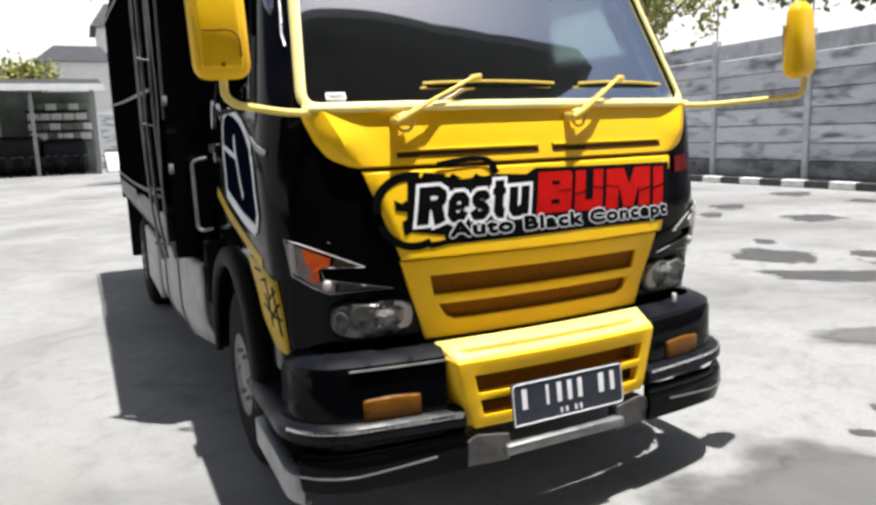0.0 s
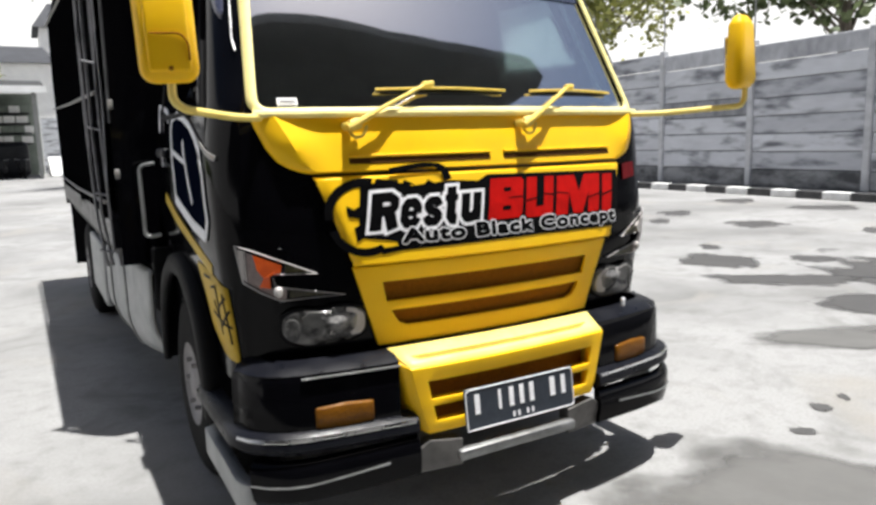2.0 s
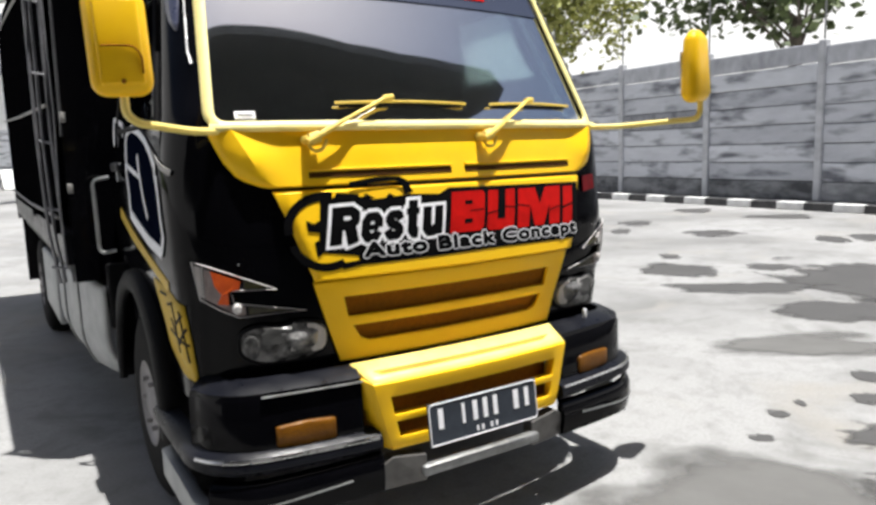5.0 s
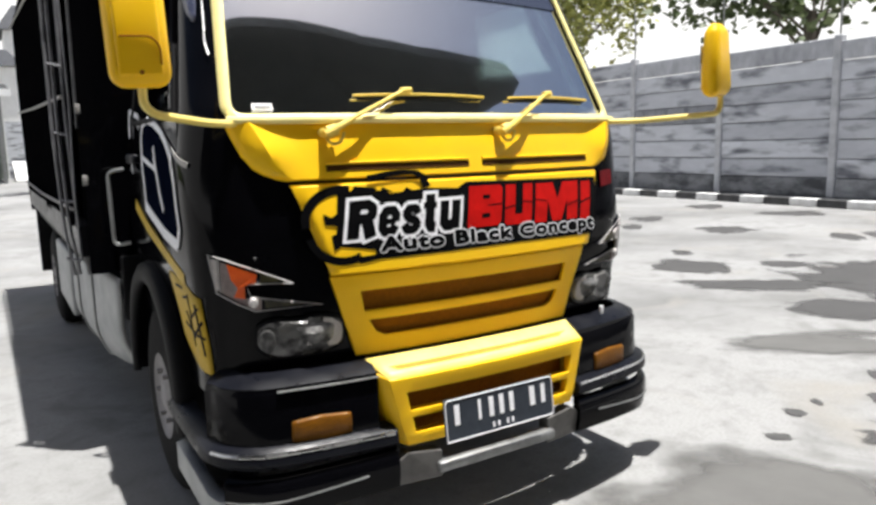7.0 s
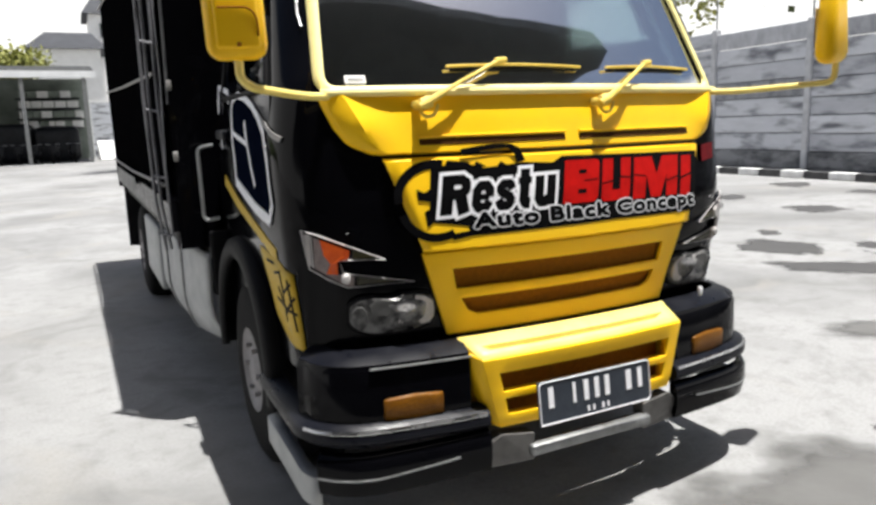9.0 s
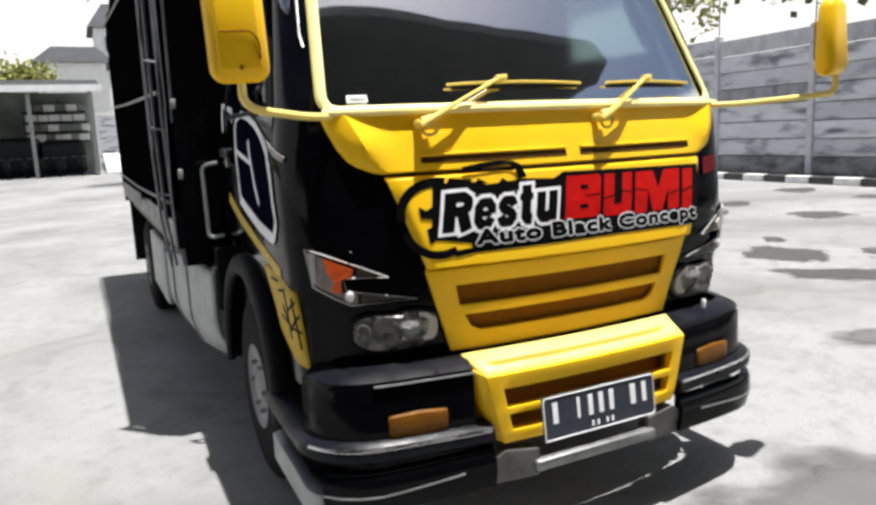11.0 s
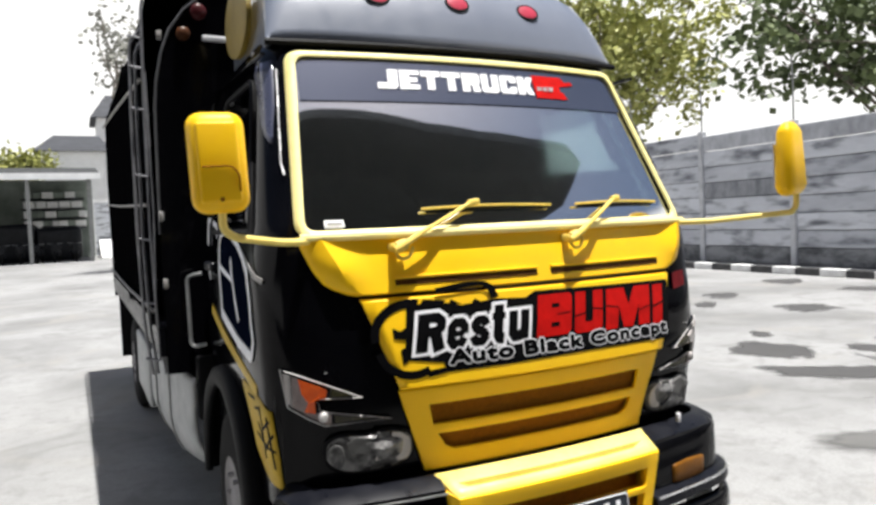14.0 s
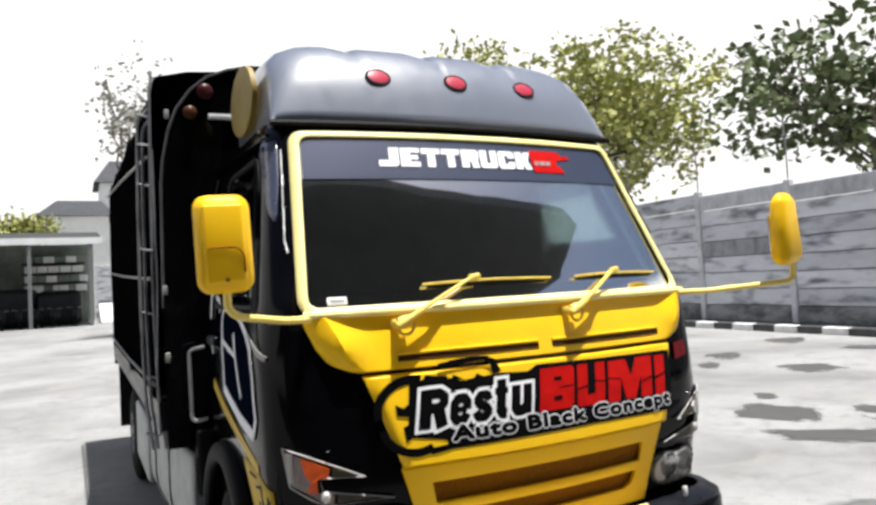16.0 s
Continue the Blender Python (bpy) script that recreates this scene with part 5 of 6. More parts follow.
# door decals on both sides
def skin_x(y, z):
    """Half width of the cab at depth y, following the rounded front corner."""
    hw = side_x(z)
    if y >= front_y(hw, z):
        return hw
    lo, hi = 0.3, hw
    for _ in range(24):
        m = (lo + hi) / 2
        lo, hi = (m, hi) if front_y(m, z) < y else (lo, m)
    return lo


def side_shape(s, poly, lift, material, name, label=""):
    bm = BM()
    f = bm.faces.new([bm.verts.new((0, y, z)) for y, z in poly])
    bmesh.ops.triangulate(bm, faces=[f])
    bmesh.ops.subdivide_edges(bm, edges=bm.edges, cuts=5, use_grid_fill=True)
    for v in bm.verts:
        v.co.x = s * (skin_x(v.co.y, v.co.z) + lift)
    return part(name, bm, material, truck, label, smooth=40)


def ribbon(s, pts, w, lift, material, name, label=""):
    """A flat band of width w along points (y, z) of the cab side."""
    rough = [Vector((y, z)) for y, z in pts]
    ps = [rough[0]]
    for p, q in zip(rough, rough[1:]):
        n = max(1, round((q - p).length / 0.025))
        ps += [p.lerp(q, k / n) for k in range(1, n + 1)]
    left, right = [], []
    for k, p in enumerate(ps):
        d = (ps[min(k + 1, len(ps) - 1)] - ps[max(k - 1, 0)]).normalized()
        n = Vector((-d.y, d.x)) * (w / 2)
        left.append(p + n)
        right.append(p - n)
    bm = BM()
    rows = []
    for off in (lift, lift - 0.003):
        rows.append([bm.verts.new((s * (skin_x(p.x, p.y) + off), p.x, p.y)) for p in left])
        rows.append([bm.verts.new((s * (skin_x(p.x, p.y) + off), p.x, p.y)) for p in right])
    a, c, a2, c2 = rows
    for k in range(len(ps) - 1):
        bm.faces.new((a[k], a[k + 1], c[k + 1], c[k]))
        bm.faces.new((a2[k], a2[k + 1], a[k + 1], a[k]))
        bm.faces.new((c[k], c[k + 1], c2[k + 1], c2[k]))
    return part(name, bm, material, truck, label, smooth=0)


BAND = [(0.974, 1.354), (0.956, 1.39), (0.874, 1.403), (0.752, 1.387), (0.641, 1.359), (0.55, 1.322), (0.468, 1.271), (0.44, 1.199), (0.43, 1.122), (0.412, 1.062), (0.45, 1.010), (0.634, 1.032), (0.831, 1.081), (0.921, 1.113), (0.923, 1.187), (0.948, 1.287), (0.974, 1.354)]
for s in (-1, 1):
    side_shape(s, BAND[:-1], 0.003, BLUE, "door_emblem_field", "deep blue field of the door emblem")
    ribbon(s, BAND, 0.022, 0.007, WHITE, "door_emblem", "white looped door emblem")
    ribbon(s, [(0.924, 1.106), (0.817, 1.076), (0.634, 1.032), (0.455, 1.008)], 0.036, 0.0075, WHITE, "door_emblem", "broad foot of the white loop")
    ribbon(s, [(0.596, 1.345), (0.49, 1.305), (0.41, 1.279), (0.335, 1.25)], 0.015, 0.0065, ROPE, "door_swoosh", "pale tail of the loop")
    ribbon(s, [(1.217, 1.351), (1.276, 1.455), (1.074, 1.425), (1.027, 1.383)], 0.018, 0.007, WHITE, "door_emblem", "white hook beside the loop")
    ribbon(s, [(1.158, 1.282), (1.141, 1.216)], 0.014, 0.007, WHITE, "door_emblem_stroke", "white stroke")
    ribbon(s, [(0.739, 1.31), (0.688, 1.236), (0.657, 1.163), (0.616, 1.103)], 0.020, 0.008, WHITE, "door_emblem_stroke", "white stroke")
    ribbon(s, [(0.936, 1.277), (0.688, 1.236)], 0.016, 0.0085, WHITE, "door_emblem_stroke", "white stroke")
    ribbon(s, [(1.158, 1.097), (0.958, 1.028), (0.726, 0.970), (0.55, 0.925), (0.44, 0.90)], 0.040, 0.003, GOLD, "door_stripe", "ochre yellow door stripe")
    bm = BM()
    ys = steps(0.325, 0.66, 16)
    low = [(0.285, 0.612), (0.42, 0.637), (0.55, 0.70), (0.585, 0.785), (0.66, 0.885)]
    top = [(0.285, 0.838), (0.30, 0.853), (0.42, 0.885), (0.50, 0.893), (0.66, 0.905)]
    grid(bm, [0, 0.25, 0.5, 0.75, 1], ys, lambda k, y: (s * (skin_x(y, zz := lerp_table(low, y) * (1 - k) + lerp_table(top, y) * k) + 0.003), y - 0.002, zz))
    part("door_patch", bm, GOLD, truck, "ochre yellow corner patch with dark scrawl", solid=0.003, out=(s, -0.5, 0))
    for pts in ([(0.50, 0.84), (0.44, 0.85), (0.41, 0.79), (0.34, 0.83)], [(0.47, 0.80), (0.40, 0.73), (0.33, 0.79)], [(0.50, 0.76), (0.33, 0.735)], [(0.43, 0.86), (0.41, 0.70)], [(0.36, 0.84), (0.345, 0.68)], [(0.58, 0.87), (0.48, 0.872)]):
        ribbon(s, pts, 0.009, 0.005, INK, "door_scrawl", "black scrawl")

# front wheels, fenders
def wheel(x, y, s, r=0.37, w=0.21, hub=0.82):
    bm = BM()
    prof = [(0.0, 0.20 * hub), (0.0, 0.28), (0.012, 0.33), (0.03, r - 0.01), (0.05, r), (w - 0.05, r), (w - 0.03, r - 0.01), (w, 0.28), (w, 0.20)]
    n = 36
    rows = [[bm.verts.new((s * (x - d), y + q * math.cos(2 * math.pi * k / n), r + q * math.sin(2 * math.pi * k / n))) for k in range(n)] for d, q in prof]
    for a, b in zip(rows, rows[1:]):
        for k in range(n):
            bm.faces.new((a[k], a[(k + 1) % n], b[(k + 1) % n], b[k]))
    bm.faces.new(rows[-1])
    wh = part("wheel", bm, RUBBER, truck, "black tyre on a grey rim")
    bm = BM()
    prof = [(d, q * hub) for d, q in [(0.02, 0.205), (0.0, 0.20), (0.012, 0.185), (0.022, 0.15), (0.016, 0.10), (0.006, 0.07), (0.0, 0.05), (0.0, 0.01)]]
    rows = [[bm.verts.new((s * (x - d), y + q * math.cos(2 * math.pi * k / n), r + q * math.sin(2 * math.pi * k / n))) for k in range(n)] for d, q in prof]
    for a, b in zip(rows, rows[1:]):
        for k in range(n):
            bm.faces.new((a[k], a[(k + 1) % n], b[(k + 1) % n], b[k]))
    bm.faces.new(rows[-1])
    part("rim", bm, RIM, wh, "grey steel rim")
    for k in range(6):
        a = 2 * math.pi * k / 6
        bm = BM()
        disc(bm, (s * (x - 0.012), y + 0.12 * hub * math.cos(a), r + 0.12 * hub * math.sin(a)), 0.010, s * 0.02 if s < 0 else -0.02, "x", 8)
        part("wheel_nut", bm, RIM, wh, smooth=0)


def cover_point(y, v, lift=0.0):
    """The side cover hangs lowest at its middle and tucks in towards its foot."""
    low = lerp_table([(1.46, 0.385), (1.52, 0.362), (1.62, 0.335), (2.0, 0.297), (2.52, 0.345)], y)
    x = lerp_table([(1.3, 0.905), (1.8, 0.948), (2.52, 1.0)], y) + lift
    return (s * (x - 0.9 * max(0.0, 0.42 - v) ** 2 * 0.4 - (0.012 if v in (0.0, 1.0) else 0.0)), y, low + (0.765 - low) * v)


for s in (-1, 1):
    wheel(0.85, 1.0, s)
    wheel(0.98, 4.45, s)
    wheel(0.74, 4.45, s)
    # flared fender
    bm = BM()
    us = steps(radians(-8), radians(188), 22)
    rings = [(0.76, 0.455), (0.85, 0.464), (0.876, 0.456), (0.888, 0.435), (0.890, 0.405), (0.882, 0.385), (0.862, 0.380)]
    grid(bm, range(len(rings)), us, lambda k, a: (s * rings[k][0], 1.0 + rings[k][1] * math.cos(a), 0.43 + rings[k][1] * math.sin(a)))
    part("fender", bm, MATT, truck, "black flared wheel arch", smooth=60, solid=0.006, out=(0, 0, 1))
    bm = BM()
    rbox(bm, (s * 0.81, 1.47, 0.72), (0.17, 0.06, 0.28), 0.012)
    part("mudguard_flap", bm, MATT, truck)
    bm = BM()
    disc(bm, (s * 0.62, 1.0, 0.43), 0.46, -s * 0.02, "x", 28)
    part("arch_liner", bm, MATT, truck, "black wheel arch liner")
    # aluminium skirt that flares out towards the cargo body
    bm = BM()
    grid(bm, steps(1.46, 2.52, 14), [0.0, 0.04, 0.14, 0.27, 0.42, 0.56, 0.72, 0.93, 1.0], cover_point)
    tank = part("tank_cover", bm, ALUM, truck, "dusty aluminium side cover", smooth=40, solid=0.018, out=(s, 0, 0))
    for y in (1.96, 2.34):
        bm = BM()
        tube(bm, [cover_point(y, v, 0.004) for v in steps(0.03, 0.97, 8)], 0.006, 6)
        part("cover_strap", bm, STEEL, tank)
    # rear skirt and flap
    bm = BM()
    rbox(bm, (s * 0.99, 3.02, 0.58), (0.04, 0.86, 0.36), 0.015)
    part("side_guard", bm, ALUM, truck, "grey side guard panel")
    bm = BM()
    rbox(bm, (s * 0.83, 5.2, 0.62), (0.40, 0.02, 0.62), 0.008)
    part("mud_flap", bm, MATT, truck, "black rubber mud flap")
    bm = BM()
    box(bm, s * 0.36 - 0.04, s * 0.36 + 0.04, 0.3, 6.0, 0.55, 0.75)
    part("chassis_rail", bm, CHASSIS, truck, smooth=0)
bm = BM()
tube(bm, [(-0.7, 1.0, 0.37), (0.7, 1.0, 0.37)], 0.06)
part("front_axle", bm, CHASSIS, truck)
bm = BM()
tube(bm, [(-0.9, 4.45, 0.37), (0.9, 4.45, 0.37)], 0.08)
rbox(bm, (0, 4.45, 0.385), (0.3, 0.36, 0.3), 0.08)
part("rear_axle", bm, CHASSIS, truck)
bm = BM()
rbox(bm, (0, 0.75, 0.55), (0.5, 0.9, 0.3), 0.05)
part("engine_block", bm, CHASSIS, truck)

# cargo body: headboard, floor, tarpaulin, rails
body = truck
half = [(1.008, 0.79), (1.008, 1.4), (1.0, 1.94), (0.989, 2.05), (0.963, 2.18), (0.925, 2.28), (0.862, 2.37), (0.788, 2.433), (0.70, 2.473), (0.60, 2.497), (0.3, 2.51)]
outline = half + [(-x, z) for x, z in half[::-1]]
bm = BM()
prism(bm, outline, lambda u, v, w: (u, 1.50 + w, v), 0.05)
head = part("headboard", bm, BLACK, body, "gloss black headboard with rounded top corners", smooth=30)
bm = BM()
tube(bm, [(x, 1.498, z) for x, z in outline[1:-1]], 0.006, 6)
part("headboard_edge", bm, EDGE, head, "worn dark edge trim")
for x, z in ((-0.80, 2.365), (0.80, 2.365)):
    bm = BM()
    disc(bm, (x, 1.485, z), 0.035, 0.02, "y", 16, dome=0.01)
    part("marker_lamp", bm, DULLRED, head, "round red marker lamp")
    bm = BM()
    disc(bm, (x * 1.085, 1.485, z - 0.10), 0.03, 0.02, "y", 16, dome=0.01)
    part("marker_lamp", bm, DULLAMBER, head, "round amber marker lamp")
for x in (-0.72, 0.72):
    bm = BM()
    rbox(bm, (x, 1.492, 2.252), (0.14, 0.012, 0.026), 0.004, 2)
    part("reflector", bm, WHITE, head, "white reflector strip")
bm = BM()
box(bm, -1.0, 1.0, 1.56, 6.1, 0.80, 0.92)
part("cargo_floor", bm, CHASSIS, body, smooth=0)


def tarp_pt(u, y):
    """Cross-section of the tarpaulin: u runs from one lower edge over the top to the other."""
    half = [(1.03, 0.98), (1.034, 1.25), (1.036, 1.6), (1.034, 1.9), (1.03, 2.15), (1.025, 2.36), (1.005, 2.445), (0.86, 2.48), (0.4, 2.52), (0, 2.545)]
    sect = [(-x, z) for x, z in half] + half[-2::-1]
    x, z = sect[u]
    k = noise.noise(Vector((x * 2.0, y * 1.3, z * 1.6)))
    sag = 0.035 * abs(math.sin(math.pi * (y - 1.6) / 0.9)) if 4 < u < 14 else 0.0
    low = 0.10 * noise.noise(Vector((y * 6.0, x, 0))) + 0.06 * noise.noise(Vector((y * 17.0, x, 3))) if u in (0, 18) else 0.0
    return (x * (1 + 0.010 * k), y, z - sag + 0.012 * k + low + 0.034 * (y - 1.6) * max(0.0, z - 1.0) / 1.45)


bm = BM()
grid(bm, range(19), steps(1.60, 6.10, 110), tarp_pt)
part("tarpaulin", bm, TARP, body, "creased black tarpaulin", smooth=70, solid=0.006, out=(0, 0, 1))
bm = BM()
prism(bm, [tarp_pt(i, 6.1)[0::2] for i in range(19)], lambda u, v, w: (u, 6.08 + w, v), 0.02)
part("tailboard", bm, TARP, body, "black tarpaulin over the tail", smooth=0)
bm = BM()
box(bm, -1.03, 1.03, 5.98, 6.03, 0.80, 1.5)
part("tail_gate", bm, SATIN, body, "black steel tail gate", smooth=0)
for s in (-1, 1):
    for pts in ([(1.56, 1.065), (3.5, 1.05), (6.0, 1.07)], [(1.56, 1.53), (3.6, 1.60), (6.0, 1.70)], [(1.56, 2.07), (3.5, 2.25), (6.0, 2.46)]):
        bm = BM()
        tube(bm, [(s * 1.050, y, z) for y, z in pts], 0.008, 6)
        part("lashing_rope", bm, ROPE, body, "pale lashing rope")
    # ladder on the front corner of the cargo body
    for top, dx, y in ((2.30, 0.0, 1.60), (2.26, -0.022, 1.615), (2.44, -0.052, 1.58)):
        bm = BM()
        tube(bm, bend([(s * (1.03 + dx * 0.3), y, top), (s * (1.08 + dx), y, top - 0.06), (s * (1.088 + dx), y, 1.9), (s * (1.092 + dx), y, 1.4), (s * (1.084 + dx), y, 1.0), (s * (1.06 + dx), y, 0.78)], 0.06), 0.0065, 8)
        part("side_rail", bm, GALV, body, "dull steel upright rail")
    for z in (0.85, 1.10, 1.38, 1.66, 1.95, 2.13, 2.26):
        bm = BM()
        tube(bm, [(s * 1.036, 1.575, z - 0.006), (s * 1.086, 1.60, z + 0.006)], 0.006, 6)
        part("rung", bm, GALV, body, "steel rung")
    bm = BM()
    tube(bm, [(s * 1.035, 1.53, 0.85), (s * 1.04, 1.53, 1.1), (s * 1.025, 1.53, 1.5), (s * 1.03, 1.53, 2.1)], 0.005, 6)
    part("edge_cable", bm, GALV, body)
    for x, z in ((0.968, 2.25), (1.0, 1.477), (0.998, 1.186)):
        bm = BM()
        rbox(bm, (s * x, 1.490, z), (0.020, 0.01, 0.042), 0.003, 2)
        part("reflector", bm, ROPE, body, "small white tag")
    bm = BM()
    box(bm, s * 1.0 - 0.03, s * 1.0 + 0.03, 1.56, 6.1, 0.86, 0.99)
    part("side_board", bm, SATIN, body, "black steel side board", smooth=0)


# ---- boundary wall, kerb, canopy ----
WALL_A, WALL_B = Vector((12.705, 11.10)), Vector((12.573, 8.46))
WD = (WALL_A - WALL_B).normalized()
SPAN = (WALL_A - WALL_B).length
WN = Vector((-WD.y, WD.x))
RH, ROWS_N, FOOT = 0.382, 8, 0.13


def wall_pt(i, k, off, z):
    p = WALL_A + WD * (SPAN * (i + k)) + WN * off
    return (p.x, p.y, z)


wall = tagged(new("wall_east"), "weathered grey precast concrete panel wall", "wall", kind="structure")
bm = BM()
prism(bm, [(0.06, 0), (SPAN - 0.06, 0), (SPAN - 0.06, RH - 0.016), (0.06, RH - 0.016)], lambda u, v, w: (u, w, v), 0.06)
bmesh.ops.bevel(bm, geom=bm.edges[:], offset=0.012, segments=1, affect="EDGES")
panel_me = bpy.data.meshes.new("panel")
bmesh.ops.recalc_face_normals(bm, faces=bm.faces)
bm.to_mesh(panel_me)
bm.free()
panel_me.materials.append(CONCRETE)
damp_me = panel_me.copy()
damp_me.materials.clear()
damp_me.materials.append(FOOTC)
soot_me = panel_me.copy()
soot_me.materials.clear()
soot_me.materials.append(SOOT)
bm = BM()
box(bm, -0.075, 0.075, -0.06, 0.12, 0, FOOT + RH * ROWS_N + 0.03)
bmesh.ops.bevel(bm, geom=bm.edges[:], offset=0.02, segments=1, affect="EDGES")
bmesh.ops.recalc_face_normals(bm, faces=bm.faces)
post_me = bpy.data.meshes.new("post")
bm.to_mesh(post_me)
bm.free()
post_me.materials.append(POSTC)
turn = math.atan2(WD.y, WD.x)
rnd = random.Random(4)
for i in range(-9, 12):
    x, y, _ = wall_pt(i, 0, 0, 0)
    # the bays grow a little towards the far end
    rise = 1 + 0.0095 * (y - 8.4 + SPAN / 2)
    ob = new("post", post_me)
    ob.parent = wall
    ob.matrix_local = Matrix.Translation((x, y, 0)) @ Matrix.Rotation(turn, 4, "Z") @ Matrix.Diagonal((1, 1, rise, 1))
    for r in range(ROWS_N):
        ob = new("panel", damp_me if r == 0 else soot_me if rnd.random() < (0.75 if r == ROWS_N - 1 else 0.3 if r in (1, 5, 6) else 0.06) else panel_me)
        ob.parent = wall
        ob.matrix_local = Matrix.Translation((x, y, FOOT + r * RH * rise)) @ Matrix.Rotation(turn + rnd.uniform(-0.002, 0.002), 4, "Z") @ Matrix.Translation((0, rnd.uniform(-0.012, 0.012), 0)) @ Matrix.Diagonal((1, 1, rise, 1))

bm = BM()
p0, p1 = WALL_A + WD * (SPAN * -9) - WN * 0.03, WALL_A + WD * (SPAN * 12) - WN * 0.03
prism(bm, [(p0.x, p0.y), (p1.x, p1.y), (p1.x - WN.x * 0.04, p1.y - WN.y * 0.04), (p0.x - WN.x * 0.04, p0.y - WN.y * 0.04)], lambda u, v, w: (u, v, w), RH * ROWS_N - 0.40)
ob = link("wall_core", bm, MOTTLED, wall, smooth=0)
kerb = tagged(new("kerb"), "black and white painted concrete kerb", "kerb", kind="structure")
bm = BM()
rbox(bm, (0, 0, 0.075), (0.552, 0.20, 0.15), 0.02, 2)
meshes = []
for m in (KWHITE, KBLACK):
    me = bpy.data.meshes.new("kerb_stone")
    bm.to_mesh(me)
    me.materials.append(m)
    meshes.append(me)
bm.free()
KO = Vector((11.86, 9.27))
for i in range(-40, 50):
    p = KO + WD * (i * 0.56)
    ob = new("kerb_stone", meshes[i % 2])
    ob.parent = kerb
    ob.matrix_local = Matrix.Translation((p.x, p.y, 0)) @ Matrix.Rotation(turn, 4, "Z")
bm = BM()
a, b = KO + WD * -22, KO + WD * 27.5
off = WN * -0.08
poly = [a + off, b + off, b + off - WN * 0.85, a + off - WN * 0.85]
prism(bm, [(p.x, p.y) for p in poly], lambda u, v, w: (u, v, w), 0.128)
tagged(link("verge", bm, MOTTLED, smooth=0), "dark mottled strip between kerb and wall", "verge", kind="structure")

# building and canopy behind the walk, mirrored in the windscreen
bm = BM()
box(bm, -80, 7.5, -22.4, -22.0, 0, 6.98)
tagged(link("wall_south", bm, HALL, smooth=0), "plain dark clad back wall of the hall", "wall", kind="structure")
bm = BM()
prism(bm, [(-80, -22.0), (5.0, -22.0), (6.0, -3.3), (6.2, -2.85), (6.5, -2.18), (6.1, -2.08), (4.8, -2.32), (3.3, -2.50), (2.0, -2.53), (0.6, -2.40), (-0.8, -2.30), (-80, -2.30)], lambda u, v, w: (u, v, 7.0 + w), 0.22)
tagged(link("canopy_roof", bm, SHADE, smooth=0), "dark sheet canopy roof over the yard", "canopy", kind="structure")
for x in (-18, -9, 0, 4.8):
    bm = BM()
    tube(bm, [(x, -9.0, 0), (x, -9.0, 7.0)], 0.12, 12)
    tagged(link("canopy_post", bm, STEEL), "round steel canopy post", "post", "canopy posts", "structure")


